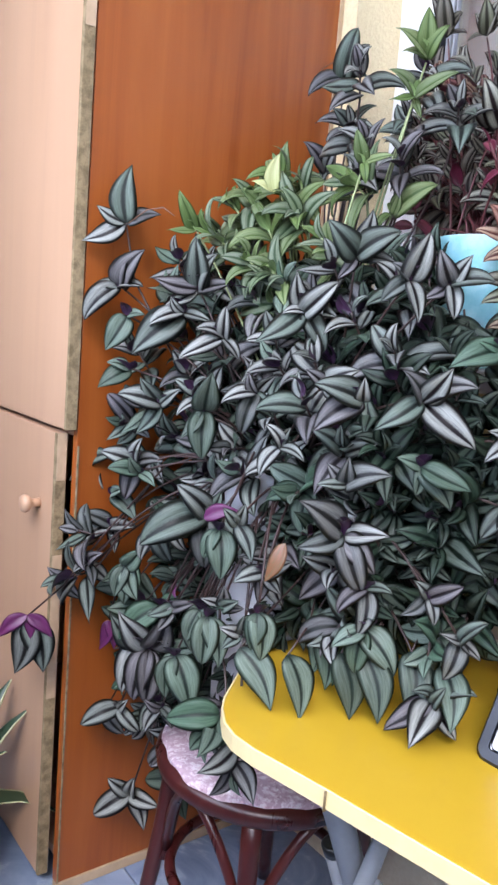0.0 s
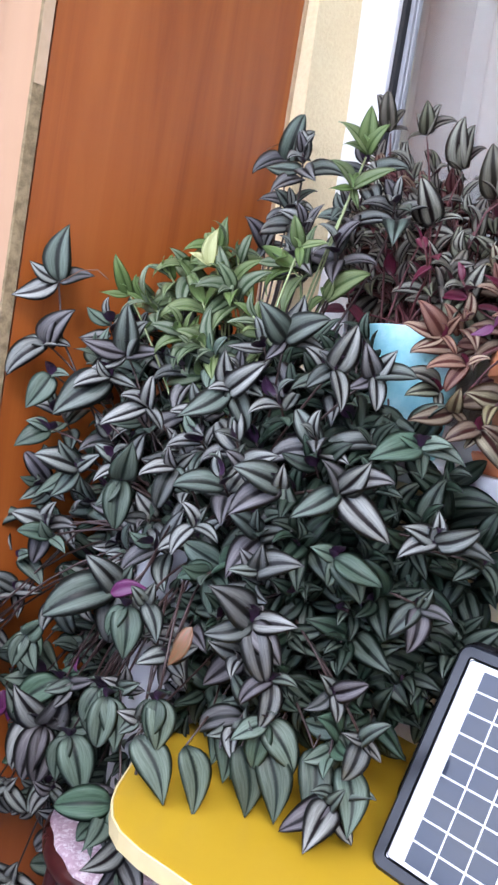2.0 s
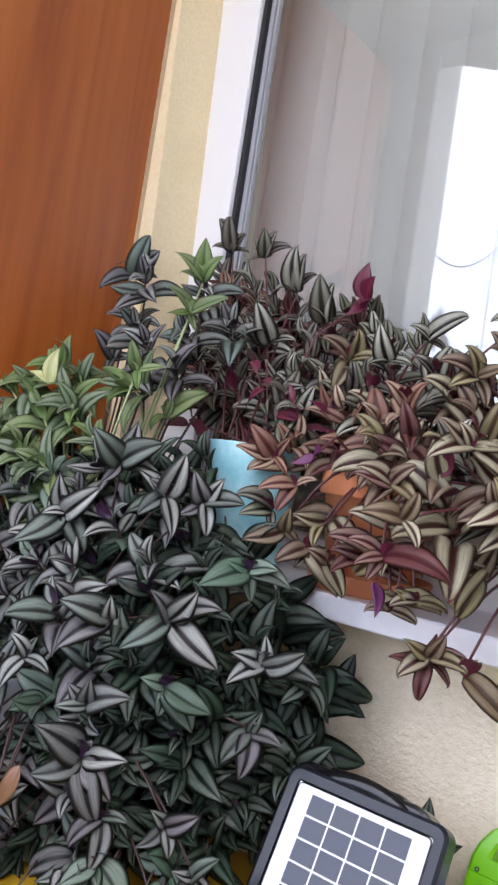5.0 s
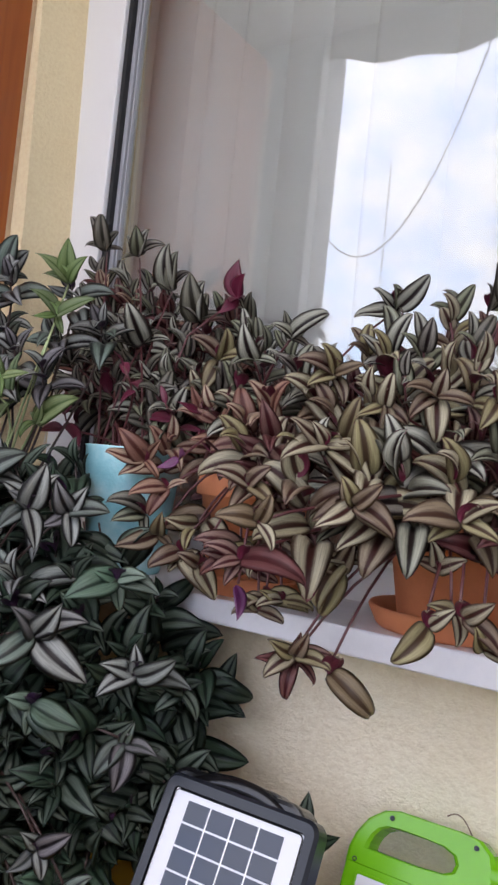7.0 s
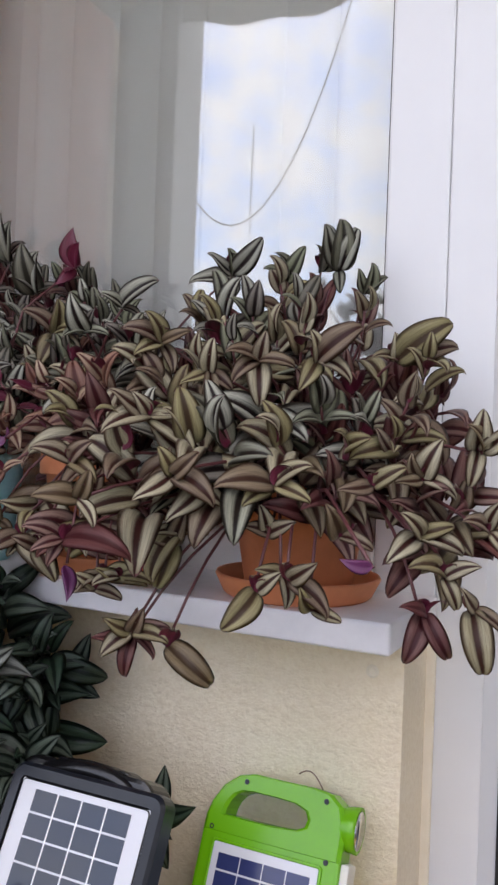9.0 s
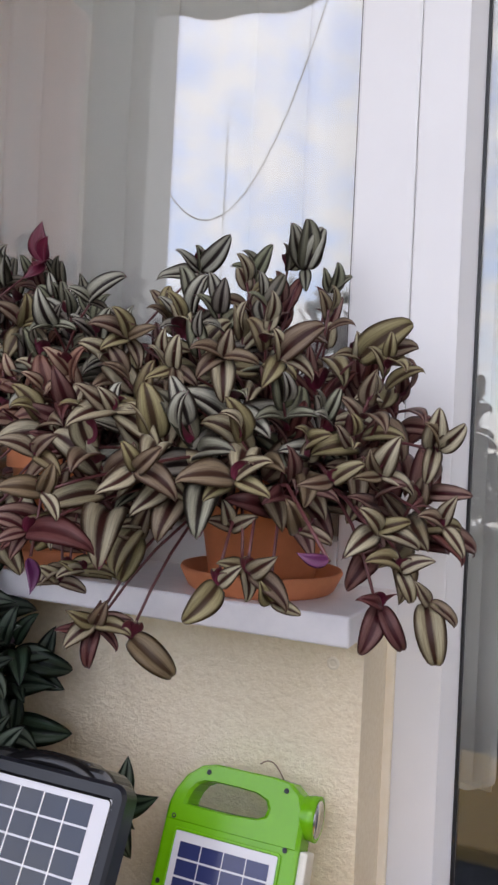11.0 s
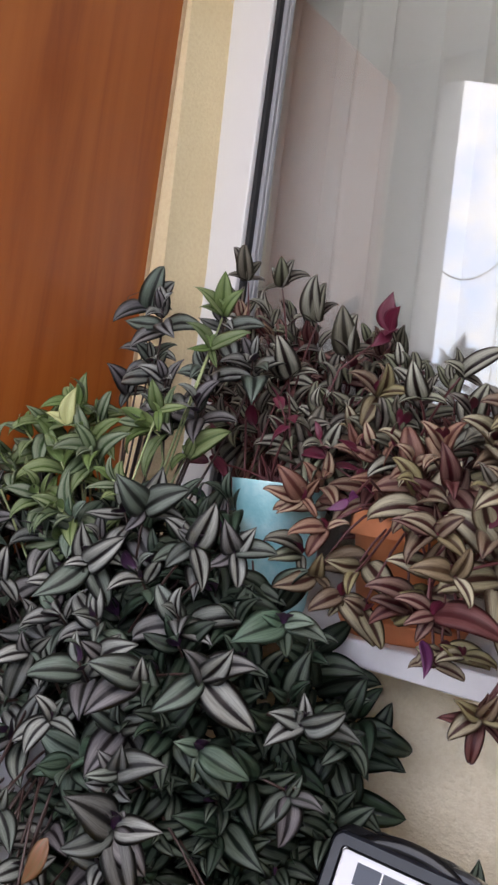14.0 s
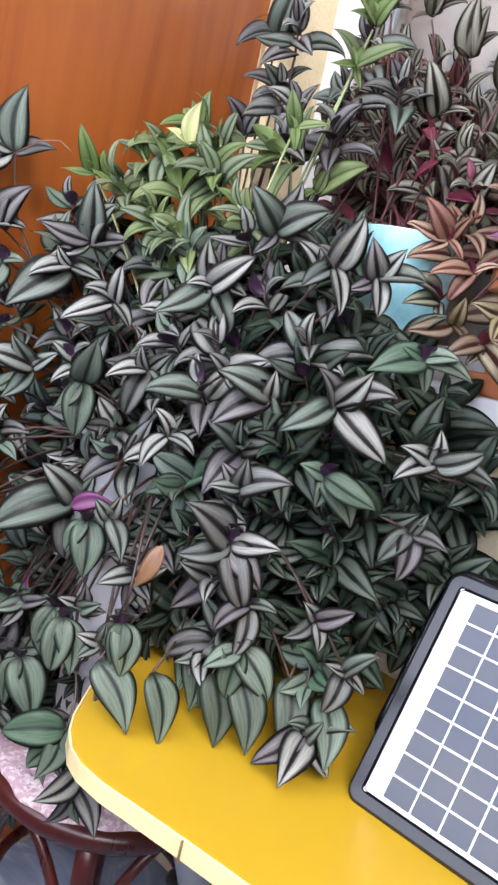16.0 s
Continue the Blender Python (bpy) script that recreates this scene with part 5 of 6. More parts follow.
# the lone shoot that stands up at the wardrobe's edge
lone = part("stem", tube([(PX - 0.08, PY - 0.03, 0.98), (0.14, -0.42, 1.08), (0.070, -0.490, 1.24), (0.046, -0.50, 1.335)], 0.0022, 6, taper=0.8), STEM, planter, "", True)
for way, size in (((0.02, 0.05, 1), 0.098), ((-0.45, -0.75, -0.42), 0.082), ((-0.35, -0.6, 0.35), 0.058), ((0.35, 0.65, 0.25), 0.062)):
    dark.leaf(lone, DARK_KIND[0], aim((0.046, -0.50, 1.335), way, (0.8, -0.5, 0.35), size))
spots = scatter(DARK_OUT, 0.053, 5, taken)
for x, z in spots:
    r = dark.rnd
    y = front_dark(x, z) + r.uniform(0.0, 0.045)
    if x < 0.36 and z < 0.62 and r.random() < 0.3:
        continue
    if (z < 0.76 and x > 0.42):
        continue
    q = root(r)
    dark.shoot(q, (x, y, z), dark_axis(x, z, r), dark_leaves(x, z, r), r.uniform(0.058, 0.078), 7, solo=dark.count < dark.limit - 6, sag=rooted((x, y, z), q), along=0.045)
# inner layers use the darkened leaves, so gaps between shoots look shaded
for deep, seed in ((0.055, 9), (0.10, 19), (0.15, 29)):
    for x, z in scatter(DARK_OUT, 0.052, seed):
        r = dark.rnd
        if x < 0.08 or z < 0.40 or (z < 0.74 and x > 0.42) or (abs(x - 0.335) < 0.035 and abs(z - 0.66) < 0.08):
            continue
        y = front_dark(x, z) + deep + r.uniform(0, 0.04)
        dark.shoot(root(r), (x, y, z), dark_axis(x, z, r), SHADED_KIND, r.uniform(0.062, 0.085), 6, solo=False, sag=0.05)
# more darkened leaves fill the wall side, with shade in their colour
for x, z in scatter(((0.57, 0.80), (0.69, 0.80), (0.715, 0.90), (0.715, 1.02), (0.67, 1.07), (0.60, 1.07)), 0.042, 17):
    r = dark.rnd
    dark.shoot(root(r), (x, front_dark(x, z) + r.uniform(0.02, 0.06), z), dark_axis(x, z, r) + Vector((0.3, 0.2, 0)), SHADED_KIND, r.uniform(0.055, 0.072), 6, solo=False, sag=0.05)
# tall shoots that stand up beside the window
for p, ax in (((0.24, -0.18, 1.54), (0.3, -0.6, 0.8)), ((0.30, -0.20, 1.50), (0.2, -0.6, 0.8)),
              ((0.40, -0.22, 1.46), (0.2, -0.6, 0.8)), ((0.33, -0.24, 1.44), (-0.2, -0.6, 0.8)), ((0.27, -0.20, 1.62), (0.3, -0.5, 0.8)), ((0.37, -0.18, 1.53), (0.1, -0.6, 0.8)), ((0.37, -0.15, 1.61), (0.2, -0.5, 0.8)), ((0.43, -0.13, 1.55), (0.2, -0.5, 0.8))):
    dark.shoot((PX, PY + 0.03, 0.935), p, ax, DARK_KIND[:4] + DARK_KIND[6:7], 0.066, 8, solo=False, sag=0.05, light=1.3)
TO_ROOM = (0.8, -0.5, 0.35)
dark.limit += 22
dark.clear = None
peep = part("stem", tube([(0.45, -0.33, 0.98), (0.70, -0.16, 0.90), (0.872, -0.105, 0.855)], 0.0022, 6, taper=0.8), STEM, planter, "", True)
for way, size in (((0.25, 0.0, 1), 0.062), ((1, -0.15, 0.32), 0.076), ((0.45, -0.1, -1), 0.076), ((0.8, -0.3, -0.5), 0.05)):
    dark.leaf(peep, SHADED_KIND[1], aim((0.872, -0.105, 0.855), way, (0.5, -0.85, 0.2), size))
odd = part("stem", tube([(PX, PY - 0.05, 0.98), (0.36, -0.42, 1.00), (0.38, -0.47, 0.93), (0.385, -0.50, 0.905)], 0.002, 5), STEM, planter, "", True)
dark.limit += 12
dark.leaf(odd, MAGENTA_KIND[0], aim((0.395, -0.532, 0.905), (0.6, 0.50, 0.22), TO_ROOM, 0.056))
dark.leaf(odd, MAGENTA_KIND[1], aim((0.24, -0.47, 0.755), (0.5, -0.3, -0.5), (0, -1, 0.2), 0.035))
dark.leaf(odd, DRY_KIND[0], aim((0.53, -0.492, 0.90), (-0.35, -0.25, -1), (0.2, -1, 0.1), 0.062))
bell = part("stem", tube([(0.16, -0.46, 0.80), (0.10, -0.50, 0.72), (0.085, -0.51, 0.64)], 0.0016, 5), STEM, planter, "", True)
for way, size in (((-0.12, -0.2, -1), 0.058), ((0.12, 0.2, -1), 0.056)):
    dark.leaf(bell, MAGENTA_KIND[0], aim((0.085, -0.512, 0.635), way, TO_ROOM, size))
for pts in (((0.050, -0.498, 1.335), (0.080, -0.480, 1.358), (0.110, -0.465, 1.362), (0.135, -0.458, 1.348)), ((0.121, -0.098, 1.655), (0.095, -0.110, 1.685), (0.075, -0.118, 1.675), (0.070, -0.120, 1.650))):
    part("tendril", tube(pts, 0.0011, 5), ROOT, planter, "thin dry brown tendril", True)
# the sprig that trails in front of the pale wardrobe door
sprig = part("stem", tube([(PX - 0.06, PY - 0.06, 0.98), (0.16, -0.46, 0.93), (0.09, -0.53, 0.80), (0.062, -0.59, 0.705), (0.022, -0.637, 0.642)], 0.0018, 5), STEM, planter, "", True)
for way, kind, size in (((0.10, 0.26, -1), DARK_KIND[0], 0.112), ((-0.08, -0.16, -1), DARK_KIND[0], 0.110), ((0.30, 0.52, -0.55), MAGENTA_KIND[0], 0.062), ((-0.2, -0.42, -0.40), MAGENTA_KIND[1], 0.062), ((0.06, 0.05, -0.5), MAGENTA_KIND[0], 0.046)):
    dark.leaf(sprig, kind, aim(Vector((0.022, -0.637, 0.642)) + (Vector((0.006, -0.004, 0.004)) if kind["mats"][0] is MAGENTA else Vector()), way, TO_ROOM, size))
dark.limit += 14
for p, ax in (((0.060, -0.590, 0.715), (-0.2, -0.7, -0.1)), ((0.055, -0.565, 0.80), (-0.3, -0.6, 0.3))):
    dark.shoot((0.14, -0.47, 0.90), p, ax, DARK_KIND[:4], 0.075, 6, light=1.0, along=0.04)
# a strand that droops past the table's corner, before the chair
dark.shoot((0.40, -0.44, 0.90), (0.525, -0.545, 0.585), (0.1, -0.2, -1), [DARK_KIND[0], OLD_KIND[0], OLD_KIND[1]], 0.075, 6, (20, 80), sag=-0.05)
dark.shoot((0.36, -0.46, 0.80), (0.45, -0.53, 0.60), (0.1, -0.5, -0.6), OLD_KIND + DARK_KIND[:2], 0.080, 7, (20, 80), sag=-0.02)
# leaves that lie on the table top and a rosette beside the lamp
for p, way, s, up in (((0.520, -0.545, 0.762), (0.42, 0.12, -0.52), 0.088, (0.7, -0.6, 0.5)), ((0.570, -0.505, 0.765), (0.20, 0.02, -0.55), 0.084, (0.9, -0.2, 0.4)), ((0.610, -0.450, 0.772), (0.15, 0.02, -0.55), 0.086, (0.7, -0.6, 0.4)), ((0.635, -0.430, 0.775), (0.25, -0.05, -0.5), 0.084, (0.6, -0.7, 0.4)),
                      ((0.53, -0.42, 0.80), (0.2, -0.2, -0.55), 0.09, (0.6, -0.7, 0.4)), ((0.57, -0.405, 0.795), (0.1, -0.2, -0.5), 0.09, (0.6, -0.7, 0.4)), ((0.62, -0.40, 0.795), (0.2, -0.2, -0.5), 0.09, (0.6, -0.7, 0.4)), ((0.67, -0.385, 0.785), (0.2, -0.2, -0.5), 0.085, (0.6, -0.7, 0.4)), ((0.71, -0.37, 0.780), (0.3, -0.2, -0.45), 0.082, (0.6, -0.7, 0.4)), ((0.555, -0.43, 0.775), (0.2, -0.1, -0.6), 0.075, (0.6, -0.7, 0.4))):
    st = part("stem", tube([(PX + 0.05, PY - 0.05, 0.98), (0.47, -0.36, 0.86), tuple(Vector(p) + Vector((-0.03, 0.06, 0.02))), p], 0.0018, 5, taper=0.8), STEM, planter, "", True)
    dark.limit += 1
    dark.leaf(st, OLD_KIND[0], aim(p, way, up, s))
dark.close()

# fresh green plant that grows through the dark one
green_ob = thing("potted_plant", (PX - 0.02, PY + 0.06, 0.935), "fresh green trailing plant growing out of the same planter", "plant")
GREEN_TIPS = ((0.18, -0.34, 1.40), (0.23, -0.34, 1.35), (0.27, -0.36, 1.25), (0.25, -0.29, 1.42), (0.12, -0.36, 1.34), (0.35, -0.28, 1.42), (0.20, -0.36, 1.30), (0.30, -0.33, 1.36), (0.36, -0.33, 1.32), (0.22, -0.30, 1.44), (0.16, -0.36, 1.38), (0.30, -0.38, 1.27), (0.24, -0.38, 1.29), (0.15, -0.39, 1.33), (0.27, -0.33, 1.39))
green = Plant(green_ob, STEM_GREEN, 8, 260)
green.clear = before_the_wrap
whorls(green, (PX - 0.01, PY + 0.03, 0.936), FROM_DOOR, (
    ((0.415, -0.198, 1.600), "g", ((-6, 7.5), (32, 5.3), (-60, 6.9), (-83, 4.6))),
    ((0.398, -0.199, 1.548), "g", ((-57, 6.0), (64, 7.0), (-105, 4.5), (157, 3.7))),
    ((0.378, -0.200, 1.372), "g", ((54, 8.7), (-144, 3.9), (11, 3.9), (51, 3.7))),
    ((0.183, -0.299, 1.358), "g", ((-47, 8.0), (-54, 2.8), (64, 5.1), (149, 5.3), (-92, 7.9))),
    ((0.205, -0.300, 1.431), "g", ((-22, 4.4), (3, 4.4), (-104, 6.3), (116, 4.1))),
    ((0.113, -0.400, 1.332), "g", ((-24, 7.5), (-94, 5.3), (110, 4.0), (21, 4.0))),
    ((0.406, -0.300, 1.430), "g", ((-19, 5.2), (76, 4.7), (171, 1.9))),
    ((0.224, -0.299, 1.234), "g", ((-36, 4.3), (-128, 6.0), (95, 4.0), (-147, 7.8), (163, 6.8))),
    ((0.258, -0.300, 1.312), "g", ((-130, 5.5), (22, 2.7), (107, 4.2))),
))
for k, p in enumerate(GREEN_TIPS):
    r = green.rnd
    green.shoot((PX - 0.02 + r.uniform(-.03, .03), PY + 0.05, 0.936), p, (r.uniform(-.5, .3), r.uniform(-.8, -.3), r.uniform(0.3, 0.9)), GREEN_KIND, r.uniform(0.062, 0.082), 8, (15, 85), sag=0.06, along=0.055, light=0.8)
yl = part("stem", tube([(PX - 0.02, PY + 0.05, 0.936), (0.27, -0.30, 1.25), (0.245, -0.325, 1.40)], 0.002, 5), STEM_GREEN, green_ob, "", True)
green.leaf(yl, YELLOW_KIND[0], aim((0.250, -0.345, 1.395), (0.1, 0.05, 1), (0.8, -0.6, 0), 0.062))
green.leaf(yl, YELLOW_KIND[1], aim((0.250, -0.345, 1.395), (-0.6, -0.6, 0.35), (0.5, -0.6, 0.7), 0.040))
green.close()


# three pots on the sill
def front_sill(x, z):
    w = min(1, max(0, (x - 0.6) / 0.2))
    return min(0.07, (-0.20 - 0.13 * w) + (0.75 + 0.2 * w) * max(0, z - 1.28))


def saucer(x, y, r):
    s = thing("plant_saucer", (x, y, 1.140), "round terracotta saucer under a pot on the sill", "saucer", "saucers on the sill")
    prof = [(0.0, 0.0005), (r * 0.86, 0.0005), (r * 0.90, 0.004), (r, 0.026), (r * 0.985, 0.030), (r * 0.95, 0.029), (r * 0.86, 0.009), (0.0, 0.008)]
    part("dish", lathe(prof, (x, y, 1.140), 48), TERRACOTTA, s, "", True)


def terracotta_pot(ob, x, y, r, h):
    prof = [(0.0, 0.0), (r * 0.70, 0.0), (r * 0.72, 0.004), (r * 0.90, h * 0.76), (r * 0.985, h * 0.765), (r, h * 0.78), (r, h * 0.985), (r * 0.98, h), (r * 0.90, h), (r * 0.88, h * 0.93), (0.0, h * 0.92)]
    part("pot", lathe(prof, (x, y, 1.1495), 48), TERRACOTTA, ob, "plain terracotta pot", True)
    part("soil", lathe([(0.0, h * 0.91), (r * 0.875, h * 0.91), (r * 0.87, h * 0.94), (0.0, h * 0.955)], (x, y, 1.1495), 30, 0.03), SOIL, ob, "", True)


saucer(0.690, -0.005, 0.100)
saucer(1.022, -0.002, 0.112)
turq = thing("potted_plant", (0.457, -0.045, 1.140), "turquoise wrapped pot of silver and wine striped leaves on the sill", "plant", "pots on the sill")
prof = [(0.0, 0.0005), (0.062, 0.0005), (0.064, 0.006), (0.084, 0.205), (0.0855, 0.208), (0.081, 0.2085), (0.078, 0.19), (0.0, 0.185)]
part("pot", lathe(prof, (0.457, -0.045, 1.140), 48, 0.008), TURQUOISE, turq, "turquoise crepe paper wrap", True)
part("soil", lathe([(0.0, 0.184), (0.077, 0.184), (0.076, 0.190), (0.0, 0.194)], (0.457, -0.045, 1.140), 30, 0.03), SOIL, turq, "", True)
mid = thing("potted_plant", (0.690, -0.005, 1.149), "terracotta pot of wine and olive striped leaves on the sill", "plant", "pots on the sill")
terracotta_pot(mid, 0.690, -0.005, 0.096, 0.178)
end = thing("potted_plant", (1.022, -0.002, 1.149), "wide terracotta pot of olive and cream striped leaves on the sill", "plant", "pots on the sill")
terracotta_pot(end, 1.022, -0.002, 0.100, 0.142)
SILL_OUT = ((0.38, 1.67), (0.48, 1.63), (0.58, 1.64), (0.66, 1.55), (0.76, 1.53), (0.87, 1.49), (0.91, 1.56), (1.04, 1.58), (1.12, 1.53), (1.16, 1.47), (1.23, 1.44), (1.24, 1.38),
            (1.29, 1.33), (1.29, 1.25), (1.22, 1.25), (1.17, 1.31), (1.08, 1.34), (1.00, 1.33), (0.87, 1.32), (0.77, 1.37), (0.66, 1.40), (0.52, 1.42), (0.36, 1.43), (0.24, 1.45), (0.14, 1.60), (0.18, 1.72), (0.24, 1.72))
plants = {0: (Plant(turq, STEM_RED, 31, 240), (0.457, -0.045, 1.33)), 1: (Plant(mid, STEM_RED, 32, 280), (0.690, -0.005, 1.315)), 2: (Plant(end, STEM_RED, 33, 300), (1.022, -0.002, 1.280))}


def before_the_pot(p):
    """The gap in the trailing leaves through which the wide terracotta pot shows."""
    d = -0.10 - p.y
    near, low = 1.00 + 0.43 * d, 1.155 + 0.19 * d
    return d > 0 and near < p.x < near + 0.075 and low + 0.022 < p.z < low + 0.082


plants[2][0].clear = before_the_pot


def sill_shoot(x, y, z, size, solo=True, n=8):
    k = 0 if x < 0.60 else 1 if x < 0.885 else 2
    pl, (bx, by, bz) = plants[k]
    r = pl.rnd
    high = z - (1.50 - 0.10 * k)
    lift = max(-0.35, min(1.2, 0.55 + 2.4 * high))
    axis = Vector(((x - bx) * 1.3 + r.uniform(-.25, .25), -0.55 * max(0.15, min(1, 1 - 2 * high)) + r.uniform(-.2, .2), lift + r.uniform(-.15, .15)))
    q = r.random()
    if k == 2:
        kinds = SAGE_KIND if high > 0.05 and q < 0.6 else OLIVE_KIND
    else:
        kinds = PINK_KIND if q < (0.10 if k == 0 else 0.20) else SAGE_KIND if k == 0 else SAGE_KIND if high > 0.05 or q > 0.85 else OLIVE_KIND
    # inner shoots get dark wine leaves, which also puts shade into the gaps
    if not solo or (k < 2 and z < 1.43 and q > 0.80):
        kinds = WINE_ZEBRA_KIND
    elif r.random() < 0.10 and high < 0.02:
        kinds = kinds[:4] + WINE_KIND[:1]
    pl.shoot((bx + r.uniform(-.045, .045), by + r.uniform(-.045, .045), bz), (x, y, z), axis, kinds, size, n, (12, 86) if high > 0 else (24, 92), solo=solo, sag=0.05, along=0.09 if n > 5 else 0.04, light=1.05 if high < 0.04 else 2.0, shrink=0.35)


def sill_whorls(view, rows):
    for row in rows:
        x = row[0][0]
        pl, base = plants[0 if x < 0.60 else 1 if x < 0.885 else 2]
        whorls(pl, base, view, (row,))


# whorls of the crown beside the window, then of the crown before the sky
sill_whorls(FROM_TABLE, (
    ((0.232, 0.050, 1.743), "s", ((-29, 7.4), (-9, 7.1), (37, 4.7), (-89, 4.6), (92, 4.0))),
    ((0.321, 0.052, 1.725), "s", ((-37, 4.7), (-7, 5.7), (23, 5.7), (69, 6.3), (-121, 3.9))),
    ((0.415, 0.052, 1.653), "s", ((-6, 8.8), (9, 7.1), (52, 5.0), (-73, 4.0))),
    ((0.275, -0.050, 1.495), "s", ((-66, 6.4), (-29, 5.4), (41, 3.9), (90, 4.8), (-1, 5.8))),
    ((0.433, -0.028, 1.535), "s", ((-46, 6.8), (-25, 7.6), (56, 4.2), (-96, 5.5), (84, 5.5))),
    ((0.525, 0.005, 1.580), "s", ((-14, 8.7), (7, 7.1), (-66, 5.0), (74, 4.6))),
    ((0.797, -0.120, 1.520), "s", ((-22, 4.3), (55, 6.6), (-69, 3.6), (124, 3.1))),
    ((0.643, -0.075, 1.496), "l", ((-62, 6.4), (4, 5.4), (84, 5.3), (-159, 5.9), (135, 5.7))),
))
sill_whorls(FROM_TABLE, (
    ((0.878, 0.041, 1.595), "s", ((-61, 5.3), (-18, 4.1), (38, 7.1), (-110, 7.8), (-168, 5.6))),
    ((0.964, 0.042, 1.576), "s", ((-67, 4.2), (-30, 4.7), (26, 5.8), (152, 4.4))),
    ((1.023, 0.042, 1.590), "s", ((-6, 6.6), (-28, 3.9), (16, 3.5))),
    ((0.745, -0.129, 1.486), "s", ((-22, 5.9), (21, 3.6), (100, 3.0), (-110, 3.3))),
    ((0.903, -0.178, 1.459), "l", ((-77, 5.6), (-34, 4.6), (69, 4.1), (160, 4.4), (-120, 4.3))),
    ((1.051, -0.206, 1.430), "l", ((-132, 4.3), (9, 3.7), (101, 4.3), (179, 5.7), (-84, 4.5))),
    ((0.996, -0.220, 1.417), "l", ((-118, 4.2), (4, 4.0), (-170, 4.7), (129, 3.7))),
))
# whorls that bend over the pots
sill_whorls(FROM_TABLE, (
    ((0.951, -0.269, 1.364), "l", ((-61, 5.8), (-115, 6.2), (132, 7.0), (-39, 2.7), (93, 4.2))),
    ((1.022, -0.326, 1.303), "l", ((-123, 5.3), (128, 5.5), (44, 2.6), (-32, 3.2))),
    ((0.886, -0.318, 1.311), "l", ((-75, 4.9), (47, 3.3), (129, 4.0))),
    ((0.923, -0.348, 1.274), "l", ((-89, 5.2), (19, 3.6), (151, 2.3))),
    ((0.906, -0.349, 1.232), "w", ((-75, 4.8), (106, 8.1), (-113, 3.2), (-154, 2.8))),
    ((1.133, -0.331, 1.299), "l", ((-127, 4.0), (62, 4.1), (117, 3.9), (-96, 6.3))),
))
sill_whorls(FROM_TABLE, (
    ((0.736, -0.199, 1.196), "l", ((149, 5.7), (-64, 3.6))),
    ((1.066, -0.198, 1.239), "l", ((-20, 3.9), (62, 3.4), (-77, 1.0))),
    ((1.085, -0.258, 1.186), "l", ((-135, 5.8), (46, 3.3))),
    ((1.121, -0.260, 1.202), "l", ((136, 6.0), (50, 3.6))),
    ((0.921, -0.238, 1.116), "w", ((-94, 5.3), (-171, 5.1), (140, 3.8), (80, 4.8), (6, 3.7))),
    ((0.927, -0.250, 1.122), "l", ((-62, 4.2), (22, 3.6), (104, 4.6), (-132, 4.8))),
    ((0.967, -0.238, 1.109), "l", ((130, 7.1),)),
    ((0.957, -0.217, 1.223), "l", ((-161, 6.2), (17, 4.3), (-86, 3.7))),
    ((0.861, -0.219, 1.173), "l", ((101, 5.9), (-122, 3.9))),
))
# strands that hang before the turquoise and the tall terracotta pot
sill_whorls(FROM_TABLE, (
    ((0.597, -0.170, 1.328), "p", ((-44, 6.9), (-83, 6.6), (-126, 4.9), (30, 4.3), (139, 3.0))),
    ((0.643, -0.168, 1.292), "p", ((-109, 6.3), (-152, 5.3), (73, 2.5))),
    ((0.603, -0.167, 1.249), "s", ((-77, 6.3), (-107, 5.3), (168, 2.2))),
    ((0.635, -0.168, 1.223), "l", ((-110, 7.0), (138, 1.5), (7, 4.0))),
    ((0.681, -0.169, 1.205), "l", ((141, 8.7), (-121, 5.5), (-153, 3.5))),
))
sill_whorls(FROM_TABLE, (
    ((0.817, -0.188, 1.259), "l", ((-82, 6.4), (14, 5.0), (119, 4.5))),
    ((0.796, -0.188, 1.208), "w", ((-68, 7.5), (-81, 5.9), (97, 7.4), (-113, 6.0), (112, 6.2))),
    ((0.827, -0.189, 1.313), "w", ((-86, 7.3), (95, 4.6), (-27, 4.2), (-65, 5.9))),
    ((0.858, -0.228, 1.159), "l", ((-55, 3.3), (-102, 3.7), (109, 2.5))),
    ((0.884, -0.218, 1.175), "l", ((-69, 1.4), (103, 4.3), (-107, 3.3))),
    ((0.966, -0.220, 1.234), "l", ((-154, 6.9), (92, 2.9), (-96, 1.6))),
    ((0.981, -0.248, 1.301), "l", ((-116, 5.6), (127, 6.6), (-24, 3.6))),
))
# whorls at the end of the sill, before the door frame
sill_whorls(FROM_TABLE, (
    ((1.121, -0.207, 1.429), "l", ((-149, 4.4), (51, 6.0), (128, 4.7), (-23, 2.6))),
    ((1.182, -0.118, 1.439), "l", ((-13, 3.6), (52, 7.1), (78, 7.0), (102, 6.5), (-92, 3.2))),
    ((1.052, 0.031, 1.586), "s", ((-5, 7.2), (-26, 6.9), (19, 6.3), (178, 1.6))),
    ((1.094, 0.021, 1.550), "s", ((3, 4.2), (-29, 3.4), (54, 2.8))),
    ((1.236, -0.200, 1.307), "l", ((21, 5.0), (-97, 3.7), (124, 3.9), (-29, 3.2))),
    ((1.291, -0.200, 1.338), "l", ((-7, 4.5), (-42, 3.2), (38, 3.3), (-163, 4.1))),
    ((1.240, -0.218, 1.252), "l", ((-126, 5.0), (113, 4.6), (-47, 3.9), (69, 3.5))),
    ((1.268, -0.236, 1.218), "l", ((-78, 4.4), (159, 2.5), (69, 3.4))),
))
